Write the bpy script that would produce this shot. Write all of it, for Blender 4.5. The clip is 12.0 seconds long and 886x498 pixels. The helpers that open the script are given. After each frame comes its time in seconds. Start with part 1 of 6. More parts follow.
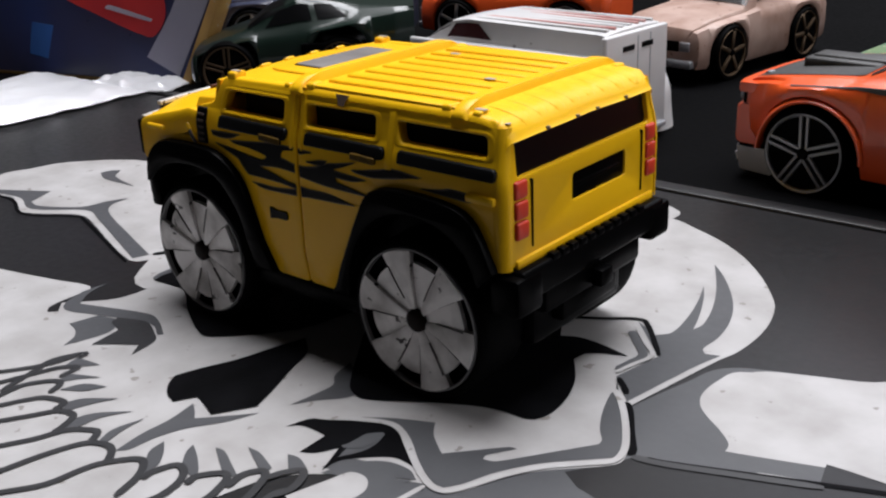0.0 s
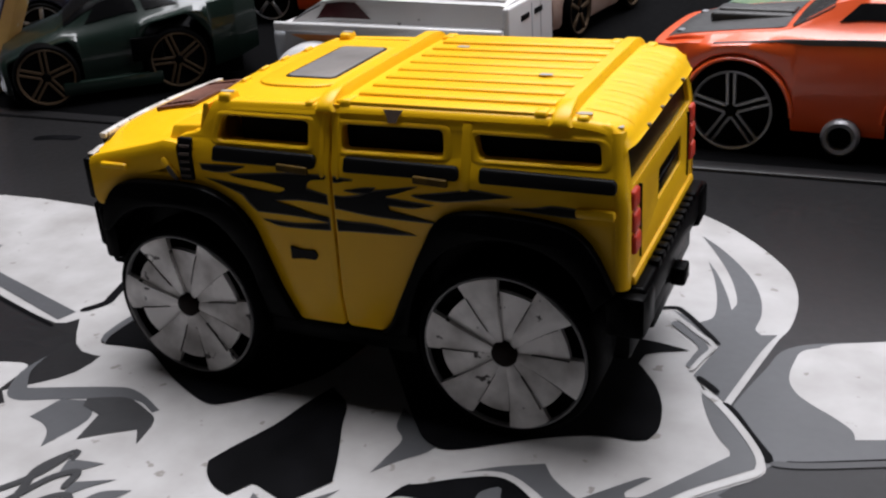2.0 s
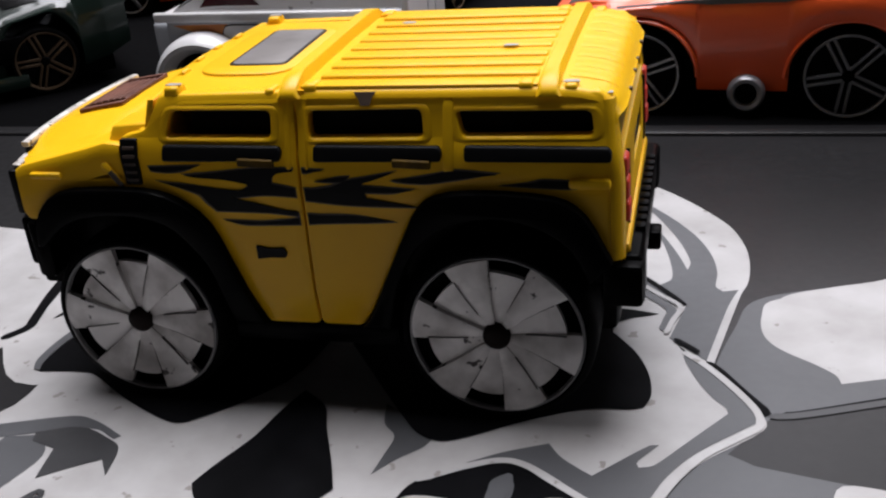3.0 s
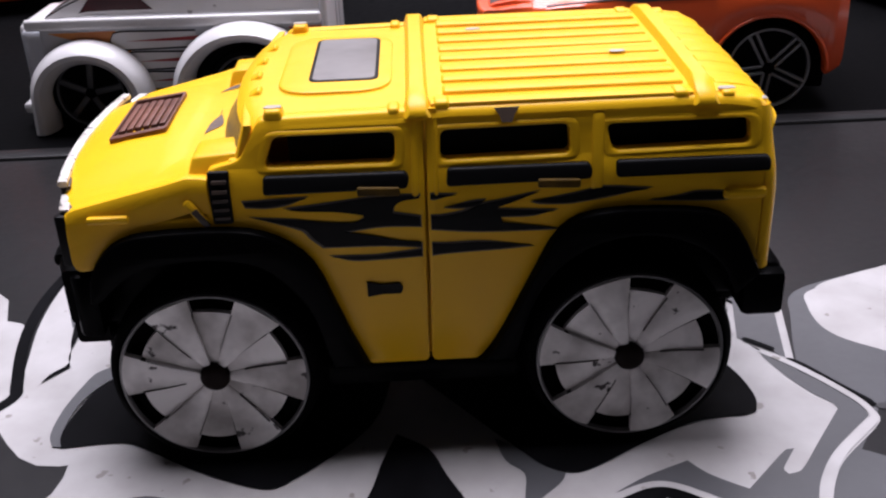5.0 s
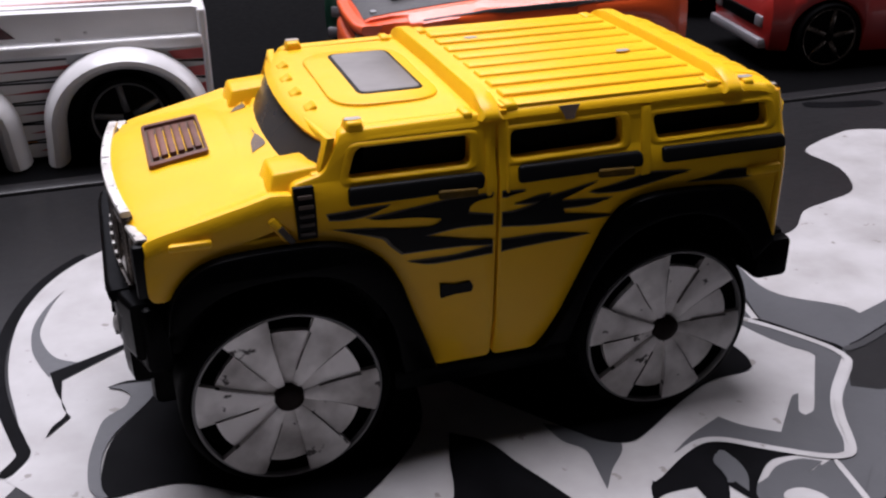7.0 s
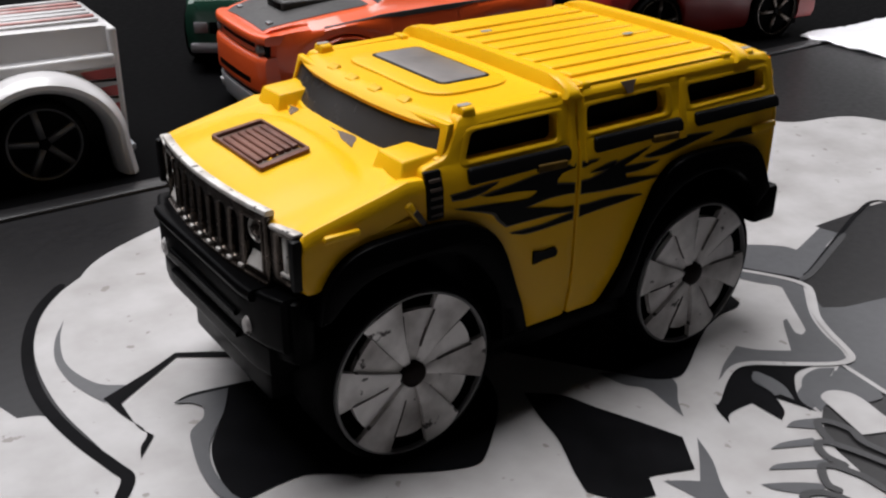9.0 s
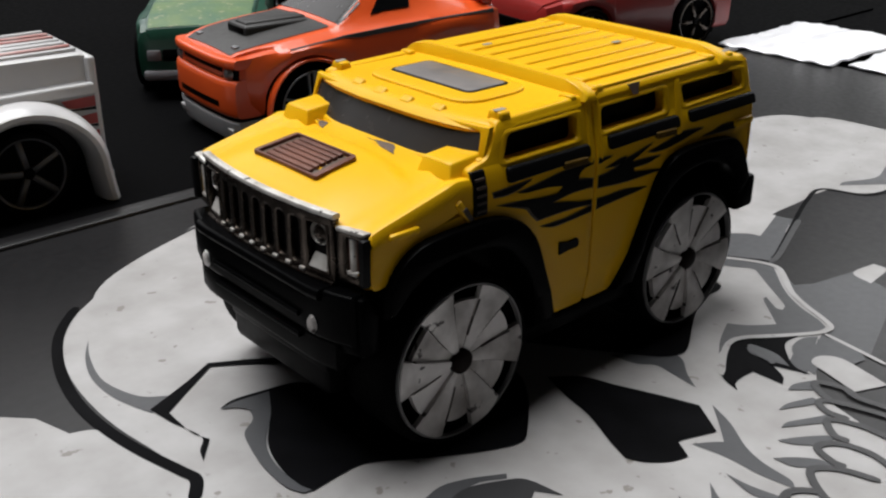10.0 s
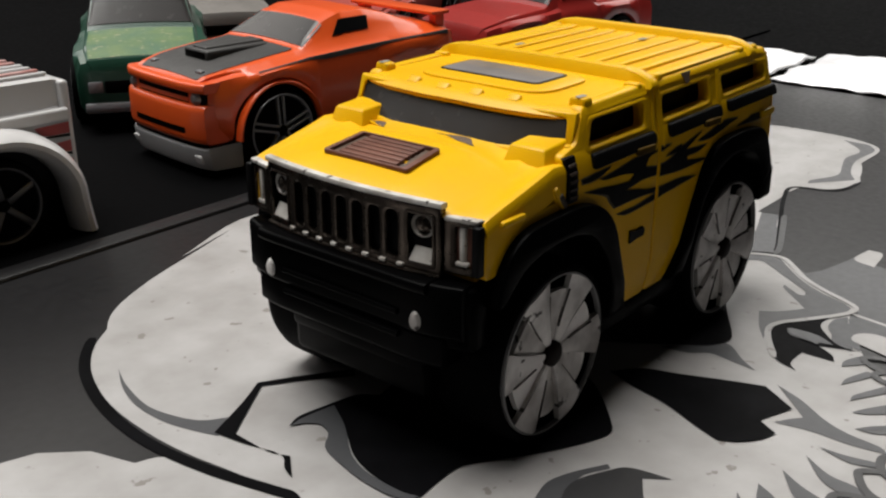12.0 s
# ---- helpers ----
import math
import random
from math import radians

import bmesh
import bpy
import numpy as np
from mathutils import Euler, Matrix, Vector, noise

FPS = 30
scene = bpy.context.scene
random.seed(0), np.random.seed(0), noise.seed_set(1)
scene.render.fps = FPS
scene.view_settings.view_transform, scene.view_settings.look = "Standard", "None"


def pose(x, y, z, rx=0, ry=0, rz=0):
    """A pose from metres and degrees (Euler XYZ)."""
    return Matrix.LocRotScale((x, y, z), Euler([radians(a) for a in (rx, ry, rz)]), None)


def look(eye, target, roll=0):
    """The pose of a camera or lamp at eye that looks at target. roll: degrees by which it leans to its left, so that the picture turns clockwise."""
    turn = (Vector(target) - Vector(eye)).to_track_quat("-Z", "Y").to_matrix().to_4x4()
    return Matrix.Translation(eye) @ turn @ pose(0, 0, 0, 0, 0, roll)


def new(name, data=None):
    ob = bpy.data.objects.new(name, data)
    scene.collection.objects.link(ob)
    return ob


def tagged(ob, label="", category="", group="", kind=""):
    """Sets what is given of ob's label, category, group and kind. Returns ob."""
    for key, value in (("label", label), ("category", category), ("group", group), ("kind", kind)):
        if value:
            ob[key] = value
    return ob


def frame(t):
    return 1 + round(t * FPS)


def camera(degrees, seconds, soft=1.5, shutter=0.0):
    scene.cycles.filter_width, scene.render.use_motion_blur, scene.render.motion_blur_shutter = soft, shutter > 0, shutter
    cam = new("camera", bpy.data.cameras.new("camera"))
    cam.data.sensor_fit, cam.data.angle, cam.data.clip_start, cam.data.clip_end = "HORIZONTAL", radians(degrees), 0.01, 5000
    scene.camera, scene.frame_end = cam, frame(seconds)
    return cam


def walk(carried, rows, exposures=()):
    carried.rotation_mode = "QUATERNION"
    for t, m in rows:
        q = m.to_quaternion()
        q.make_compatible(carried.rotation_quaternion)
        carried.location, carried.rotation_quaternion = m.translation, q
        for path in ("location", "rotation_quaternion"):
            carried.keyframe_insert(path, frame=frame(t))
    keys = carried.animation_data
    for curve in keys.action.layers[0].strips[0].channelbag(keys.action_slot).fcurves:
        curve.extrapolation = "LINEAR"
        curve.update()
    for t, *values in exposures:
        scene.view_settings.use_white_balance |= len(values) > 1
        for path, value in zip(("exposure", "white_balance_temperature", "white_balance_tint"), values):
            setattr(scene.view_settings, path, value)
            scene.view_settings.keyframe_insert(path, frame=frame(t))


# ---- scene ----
CM = 0.01  # the toys are modelled in centimetres
cam = camera(46.33, 12.0, soft=2.2)
PATH = [  # seconds, eye, target (centimetres), roll
    (0, (8.477, -7.404, 5.603), (7.269, -5.986, 4.874), -2.37),
    (0.5, (7.890, -7.920, 5.873), (6.736, -6.464, 5.131), -2.66),
    (1, (7.067, -8.018, 5.891), (6.011, -6.496, 5.137), -2.97),
    (1.5, (5.938, -7.910, 5.867), (5.030, -6.319, 5.065), -3.45),
    (2, (4.877, -7.934, 5.874), (4.115, -6.280, 5.049), -4.01),
    (2.5, (4.169, -7.903, 5.830), (3.552, -6.204, 4.975), -4.39),
    (3, (3.578, -7.977, 5.792), (3.096, -6.244, 4.918), -5.35),
    (5, (0.082, -7.581, 5.930), (0.113, -5.803, 5.015), -2.31),
    (5.5, (-0.334, -7.581, 5.925), (-0.203, -5.806, 5.014), -2.17),
    (6, (-1.020, -7.795, 5.867), (-0.771, -6.035, 4.950), -2.08),
    (6.5, (-2.129, -7.661, 5.898), (-1.710, -5.922, 5.004), -0.18),
    (7, (-2.852, -7.435, 5.961), (-2.291, -5.733, 5.073), -0.24),
    (7.5, (-3.766, -7.246, 5.920), (-3.077, -5.594, 5.028), 0.47),
    (9.5, (-6.905, -6.578, 5.999), (-5.780, -5.155, 5.157), 0.16),
    (10, (-7.682, -6.474, 6.039), (-6.479, -5.104, 5.217), -0.05),
    (10.5, (-8.128, -6.293, 5.939), (-6.874, -4.963, 5.128), -0.56),
    (11, (-8.674, -5.943, 5.763), (-7.362, -4.658, 4.970), -0.34),
    (11.5, (-9.000, -5.489, 5.709), (-7.628, -4.249, 4.946), -0.35),
    (12, (-9.203, -4.927, 5.480), (-7.783, -3.728, 4.743), 0.04),
]
EXPOSURE = ((0, -0.14, 6200, 11), (3, -0.2, 6200, 13), (5, 0.06, 6050, 22), (5.5, -0.17, 6050, 22), (6.5, -0.18, 6050, 21), (7.5, -0.2, 6150, 18), (9.5, -0.48, 6350, 9), (10.5, -0.54, 6400, 7), (12, -0.56, 6700, 7))
walk(cam, [(t, look(Vector(e) * CM, Vector(a) * CM, roll)) for t, e, a, roll in PATH], EXPOSURE)

# ---- world, lamps in assumed, unseen windows ----
world = bpy.data.worlds.new("sky")
scene.world = world
world.use_nodes = True
sky = world.node_tree.nodes.new("ShaderNodeTexSky")
sky.sky_type, sky.sun_disc, sky.sun_elevation, sky.sun_rotation = "NISHITA", False, radians(35), radians(20)
world.node_tree.links.new(sky.outputs[0], world.node_tree.nodes["Background"].inputs[0])
world.node_tree.nodes["Background"].inputs[1].default_value = 0.1
# Main overhead source; the roof window it stands in is assumed, not seen.
overhead_lamp = new("overhead_light", bpy.data.lights.new("overhead_light", "AREA"))
overhead_lamp.data.shape, overhead_lamp.data.size, overhead_lamp.data.size_y = "RECTANGLE", 1.5, 1.24
overhead_lamp.data.energy, overhead_lamp.data.color = 88.0, (1.0, 0.975, 0.965)
overhead_lamp.matrix_world = look((-0.1, 0.60, 1.88), (-0.1, 0.6001, 0.0))
# Fill added to brighten tail faces; its side window is unseen.
side_lamp = new("side_fill_light", bpy.data.lights.new("side_fill_light", "AREA"))
side_lamp.data.shape, side_lamp.data.size, side_lamp.data.size_y = "RECTANGLE", 1.2, 1.1
side_lamp.data.energy, side_lamp.data.color = 15.0, (1.0, 0.95, 0.91)
side_lamp.matrix_world = look((2.04, 0.50, 1.20), (0.0, 0.50, 0.3))
# Weak lamp added for a pale sheen on hood and roof; unseen.
back_lamp = new("back_sheen_light", bpy.data.lights.new("back_sheen_light", "AREA"))
back_lamp.data.shape, back_lamp.data.size, back_lamp.data.size_y = "RECTANGLE", 1.0, 0.9
back_lamp.data.energy, back_lamp.data.color = 4.0, (1.0, 0.975, 0.965)
back_lamp.matrix_world = look((0.05, 1.26, 0.90), (0.05, 0.0, 0.9))


# ---- materials ----
def material(name, colour, rough=0.5, metal=0.0, second=None, spread=0.25, fine=900.0, coarse=90.0, bump=0.15, depth=0.00004,
             coat=0.0, wear=None, worn_at=0.68, specular=0.5, shuffled=False, low=0.35, high=0.75):
    """A painted, printed, plastic or metal surface: two scales of variation in colour and gloss, fine relief and, if wanted, wear spots."""
    m = bpy.data.materials.new(name)
    m.use_nodes = True
    nodes, links = m.node_tree.nodes, m.node_tree.links
    b = nodes["Principled BSDF"]
    co = nodes.new("ShaderNodeTexCoord")
    n1, n2 = nodes.new("ShaderNodeTexNoise"), nodes.new("ShaderNodeTexNoise")
    n1.inputs["Scale"].default_value, n1.inputs["Detail"].default_value = coarse, 4.0
    n2.inputs["Scale"].default_value, n2.inputs["Detail"].default_value = fine, 3.0
    place = co.outputs["Object"]
    if shuffled:
        info, shift, more = nodes.new("ShaderNodeObjectInfo"), nodes.new("ShaderNodeVectorMath"), nodes.new("ShaderNodeMath")
        shift.operation, more.operation, more.inputs[1].default_value = "ADD", "MULTIPLY", 7.0
        links.new(info.outputs["Random"], more.inputs[0])
        links.new(place, shift.inputs[0])
        links.new(more.outputs[0], shift.inputs[1])
        place = shift.outputs[0]
    for n in (n1, n2):
        links.new(place, n.inputs["Vector"])
    mix = nodes.new("ShaderNodeMix")
    mix.data_type = "RGBA"
    other = second or tuple(c * (1 - spread) for c in colour)
    mix.inputs["A"].default_value, mix.inputs["B"].default_value = (*colour, 1), (*other, 1)
    ramp = nodes.new("ShaderNodeMapRange")
    ramp.inputs["From Min"].default_value, ramp.inputs["From Max"].default_value = low, high
    links.new(n1.outputs["Fac"], ramp.inputs["Value"])
    links.new(ramp.outputs["Result"], mix.inputs["Factor"])
    out = mix.outputs["Result"]
    if wear:
        spots, cut, mix2 = nodes.new("ShaderNodeTexNoise"), nodes.new("ShaderNodeMapRange"), nodes.new("ShaderNodeMix")
        spots.inputs["Scale"].default_value, spots.inputs["Detail"].default_value = coarse * 3.1, 6.0
        links.new(place, spots.inputs["Vector"])
        cut.inputs["From Min"].default_value, cut.inputs["From Max"].default_value = worn_at, worn_at + 0.03
        links.new(spots.outputs["Fac"], cut.inputs["Value"])
        mix2.data_type = "RGBA"
        mix2.inputs["B"].default_value = (*wear, 1)
        links.new(cut.outputs["Result"], mix2.inputs["Factor"])
        links.new(out, mix2.inputs["A"])
        out = mix2.outputs["Result"]
    links.new(out, b.inputs["Base Color"])
    gloss = nodes.new("ShaderNodeMapRange")
    gloss.inputs["To Min"].default_value, gloss.inputs["To Max"].default_value = rough * 0.8, min(1.0, rough * 1.25)
    links.new(n2.outputs["Fac"], gloss.inputs["Value"])
    links.new(gloss.outputs["Result"], b.inputs["Roughness"])
    b.inputs["Metallic"].default_value = metal
    b.inputs["Coat Weight"].default_value = coat
    b.inputs["Coat Roughness"].default_value = 0.08
    b.inputs["Specular IOR Level"].default_value = specular
    bump_node = nodes.new("ShaderNodeBump")
    bump_node.inputs["Strength"].default_value, bump_node.inputs["Distance"].default_value = bump, depth
    links.new(n2.outputs["Fac"], bump_node.inputs["Height"])
    links.new(bump_node.outputs["Normal"], b.inputs["Normal"])
    return m


YELLOW = material("yellow_enamel", (0.83, 0.476, 0.002), 0.36, second=(0.79, 0.42, 0.0015), coarse=60, fine=700, bump=0.12, coat=0.0, specular=0.26)
CHIP = material("bare_zinc", (0.42, 0.38, 0.34), 0.5, 0.5, fine=1500)
CHIP_BROWN = material("chipped_primer", (0.13, 0.085, 0.06), 0.6, fine=1500, coarse=400, spread=0.5)
BLACK_PLASTIC = material("black_plastic", (0.0016, 0.0016, 0.0018), 0.30, fine=1200, bump=0.2, specular=0.028)
BLACK_PAINT = material("black_tampo", (0.003, 0.003, 0.0035), 0.45, fine=1200, specular=0.12, wear=(0.12, 0.09, 0.03), worn_at=0.72)
GREY_PAINT = material("grey_tampo", (0.09, 0.07, 0.045), 0.45, fine=1200)
BLACK_GLASS = material("smoked_window", (0.003, 0.003, 0.0035), 0.3, bump=0.02, specular=0.12)
GREY_GLASS = material("grey_window", (0.042, 0.040, 0.040), 0.25, fine=500, bump=0.05, specular=0.25)
# Sunroof grey is made paler to stand for the pane's reflection.
SUN_GLASS = material("sunroof_window", (0.27, 0.25, 0.24), 0.35, second=(0.12, 0.11, 0.105), coarse=90, fine=600, bump=0.1, specular=0.25)
BROWN_GRILL = material("worn_brown_grill", (0.19, 0.082, 0.058), 0.45, 0.1, second=(0.10, 0.043, 0.032), coarse=300, fine=1200, bump=0.3, specular=0.25)
CHROME = material("vacuum_chrome", (0.12, 0.098, 0.082), 0.26, 0.9, second=(0.03, 0.024, 0.02), coarse=260, fine=500, bump=0.2)
# Mottle holds worn blotches plus painted shade and sheen of the blades.
SILVER = material("dull_silver_wheel", (0.92, 0.89, 0.875), 0.42, 0.08, second=(0.34, 0.315, 0.30), shuffled=True, low=0.42, high=0.66, coarse=150, fine=900, bump=0.35, depth=0.00006,
                  wear=(0.05, 0.042, 0.04), worn_at=0.65)
WORN_SILVER = material("worn_silver_edge", (0.74, 0.72, 0.69), 0.35, 0.1, second=(0.36, 0.32, 0.28), coarse=420, fine=1200, bump=0.4, wear=(0.03, 0.024, 0.02), worn_at=0.64)
RED_LAMP = material("red_lamp_paint", (0.62, 0.045, 0.02), 0.35, fine=900)
RUBBER = material("tyre_plastic", (0.0028, 0.0028, 0.003), 0.6, fine=1500, bump=0.25, specular=0.022)
PRINT = {
    "white": material("white_print", (0.395, 0.385, 0.382), 0.42, second=(0.28, 0.268, 0.26), coarse=130, fine=900, bump=0.2, wear=(0.21, 0.195, 0.18), worn_at=0.66),
    "grey": material("grey_print", (0.064, 0.065, 0.070), 0.42, second=(0.050, 0.051, 0.055), coarse=90, fine=900, bump=0.12),
    "dark": material("dark_print", (0.024, 0.024, 0.026), 0.40, coarse=90, fine=900, bump=0.12),
    "black": material("black_print", (0.003, 0.003, 0.0034), 0.45, second=(0.006, 0.006, 0.007), coarse=150, fine=900, bump=0.12, wear=(0.04, 0.04, 0.04), worn_at=0.77, specular=0.02),
}
BOARD = material("charcoal_board", (0.0145, 0.014, 0.0148), 0.36, second=(0.009, 0.0087, 0.0093), coarse=28, fine=800, bump=0.15, specular=0.3, wear=(0.09, 0.09, 0.09), worn_at=0.77)
TABLE = material("black_table", (0.003, 0.003, 0.0033), 0.65, specular=0.012, coarse=30, fine=700, bump=0.15)


# ---- shapes ----
ORIGIN = {}


def thing(name, label, category, at, group="", kind=""):
    """An empty at the thing's base, in centimetres, that holds its parts."""
    ob = tagged(new(name), label, category, group, kind)
    ob.location = Vector(at) * CM
    ob.empty_display_size = 0.01
    ORIGIN[ob] = Vector(at)
    return ob


def part(name, bm, mat, parent=None, label="", at=None, smooth=40.0):
    """Links a bmesh in centimetres, as one mesh; its points stay where they are in the place."""
    at = Vector(at) if at is not None else Vector((0, 0, 0))
    bmesh.ops.translate(bm, verts=bm.verts, vec=-at)
    bmesh.ops.scale(bm, verts=bm.verts, vec=(CM, CM, CM))
    me = bpy.data.meshes.new(name)
    bm.to_mesh(me)
    bm.free()
    for m in (mat if isinstance(mat, (list, tuple)) else [mat]):
        me.materials.append(m)
    me.shade_smooth()
    me.set_sharp_from_angle(angle=radians(smooth))
    return link(name, me, parent, label, at)


def link(name, me, parent=None, label="", at=(0, 0, 0), turn=None):
    ob = new(name, me)
    if label:
        tagged(ob, label)
    ob.matrix_basis = Matrix.Translation(Vector(at) * CM) @ (turn or Matrix())
    ORIGIN[ob] = Vector(at)
    if parent:
        ob.parent = parent
        ob.matrix_parent_inverse = (Matrix.Translation(ORIGIN[parent] * CM)).inverted()
    return ob


def joined(*bms):
    out = bmesh.new()
    for b in bms:
        me = bpy.data.meshes.new("piece")
        b.to_mesh(me)
        b.free()
        out.from_mesh(me)
        bpy.data.meshes.remove(me)
    return out


def moved(bm, m):
    bmesh.ops.transform(bm, matrix=m, verts=bm.verts)
    return bm


def warped(bm, f):
    for v in bm.verts:
        v.co = f(v.co)
    return bm


def block(a, b, bevel=0.03, seg=2):
    """A box from corner a to corner b with rounded edges."""
    bm = bmesh.new()
    bmesh.ops.create_cube(bm, size=1)
    for v in bm.verts:
        v.co = Vector([(a[i] + b[i]) / 2 + v.co[i] * (b[i] - a[i]) for i in range(3)])
    if bevel:
        bmesh.ops.bevel(bm, geom=bm.edges[:] , offset=bevel, segments=seg, affect="EDGES", profile=0.5)
    return bm


def fillet(points, radius, n=4):
    """The outline with its corners rounded."""
    out = []
    pts = [Vector(p).to_2d() for p in points]
    for i, p in enumerate(pts):
        a, b = pts[i - 1] - p, pts[(i + 1) % len(pts)] - p
        r = min(radius, a.length * 0.45, b.length * 0.45)
        if r < 1e-4:
            out.append(p)
            continue
        s, e = p + a.normalized() * r, p + b.normalized() * r
        for k in range(n + 1):
            t = k / n
            out.append(s * (1 - t) ** 2 + p * 2 * t * (1 - t) + e * t * t)
    return out


def flowing(points, sharp=48.0, n=4):
    """A closed outline through the points, curved where it turns gently and sharp where it turns hard."""
    pts = [Vector(p) for p in points]
    k = len(pts)

    def tangent(i):
        a, b = pts[i] - pts[i - 1], pts[(i + 1) % k] - pts[i]
        if a.length < 1e-6 or b.length < 1e-6 or a.angle(b) > radians(sharp):
            return None
        return (pts[(i + 1) % k] - pts[i - 1]) * 0.5
    out = []
    for i in range(k):
        p, q = pts[i], pts[(i + 1) % k]
        d = q - p
        a, b = tangent(i) or d, tangent((i + 1) % k) or d
        a, b = (x.normalized() * min(x.length, d.length * 1.2) if x.length > 1e-9 else x for x in (a, b))
        for s in range(n):
            t = s / n
            out.append((2 * t**3 - 3 * t**2 + 1) * p + (t**3 - 2 * t**2 + t) * a + (-2 * t**3 + 3 * t**2) * q + (t**3 - t**2) * b)
    return out


def plate(outline, holes=(), depth=0.1, bevel=0.0):
    """A flat piece in x, y with thickness depth below z = 0 and, if wanted, rounded edges and holes."""
    cu = bpy.data.curves.new("outline", "CURVE")
    cu.dimensions, cu.fill_mode, cu.extrude, cu.bevel_depth, cu.bevel_resolution = "2D", "BOTH", max(0.0, depth / 2 - bevel), bevel, 1
    cu.offset = -bevel
    for ring in (outline, *holes):
        sp = cu.splines.new("POLY")
        sp.points.add(len(ring) - 1)
        for p, c in zip(sp.points, ring):
            p.co = (c[0], c[1], 0, 1)
        sp.use_cyclic_u = True
    ob = bpy.data.objects.new("outline", cu)
    scene.collection.objects.link(ob)
    me = bpy.data.meshes.new_from_object(ob.evaluated_get(bpy.context.evaluated_depsgraph_get()))
    bpy.data.objects.remove(ob)
    bpy.data.curves.remove(cu)
    bm = bmesh.new()
    bm.from_mesh(me)
    bpy.data.meshes.remove(me)
    bmesh.ops.remove_doubles(bm, verts=bm.verts, dist=1e-5)
    bmesh.ops.translate(bm, verts=bm.verts, vec=(0, 0, -depth / 2))
    return bm


SIDE = Matrix(((1, 0, 0, 0), (0, 0, -1, 0), (0, 1, 0, 0), (0, 0, 0, 1)))   # u to x, v to z, outward to -y
FRONT = Matrix(((0, 0, -1, 0), (-1, 0, 0, 0), (0, 1, 0, 0), (0, 0, 0, 1)))  # u to -y, v to z, outward to -x
REAR = Matrix(((0, 0, 1, 0), (1, 0, 0, 0), (0, 1, 0, 0), (0, 0, 0, 1)))    # u to y, v to z, outward to +x


def lathe(profile, seg=48, caps=True):
    """A turned body round the y axis from (radius, y) pairs."""
    bm = bmesh.new()
    rings = []
    for r, y in profile:
        rings.append([bm.verts.new((r * math.cos(2 * math.pi * k / seg), y, r * math.sin(2 * math.pi * k / seg))) for k in range(seg)])
    for a, b in zip(rings, rings[1:]):
        for k in range(seg):
            bm.faces.new((a[k], a[(k + 1) % seg], b[(k + 1) % seg], b[k]))
    for ring in (rings[0], rings[-1]):
        if caps and (ring[0].co - ring[seg // 2].co).length > 1e-5:
            bm.faces.new(ring)
    bmesh.ops.remove_doubles(bm, verts=bm.verts, dist=1e-6)
    bmesh.ops.recalc_face_normals(bm, faces=bm.faces)
    return bm


def grid_surface(rows, close=False):
    """A sheet through rows of points."""
    bm = bmesh.new()
    vs = [[bm.verts.new(p) for p in row] for row in rows]
    for a, b in zip(vs, vs[1:]):
        n = len(a)
        for k in range(n if close else n - 1):
            bm.faces.new((a[k], a[(k + 1) % n], b[(k + 1) % n], b[k]))
    if close:
        bm.faces.new(vs[0][::-1])
        bm.faces.new(vs[-1])
    bmesh.ops.recalc_face_normals(bm, faces=bm.faces)
    return bm


def stroke(points, width):
    """The outline of a line of that width, drawn through the points."""
    pts = [Vector(p) for p in points]
    left, right = [], []
    for i, p in enumerate(pts):
        d = (pts[min(i + 1, len(pts) - 1)] - pts[max(i - 1, 0)]).normalized()
        side = Vector((-d.y, d.x)) * width / 2 * (0.55 if i in (0, len(pts) - 1) else 1.0)
        left.append(p + side)
        right.append(p - side)
    return left + right[::-1]


def mirror_y(bm, y0):
    m = bm.copy()
    for v in m.verts:
        v.co.y = 2 * y0 - v.co.y
    bmesh.ops.reverse_faces(m, faces=m.faces)
    return m


# ---- room, table and printed board ----
# Unseen walls and floor, near black so that little light bounces back.
WALL = material("low_bounce_wall", (0.05, 0.048, 0.046), 0.8, coarse=3, fine=60, depth=0.0005)
WOOD = material("wood_floor", (0.06, 0.042, 0.03), 0.5, coarse=6, fine=80)


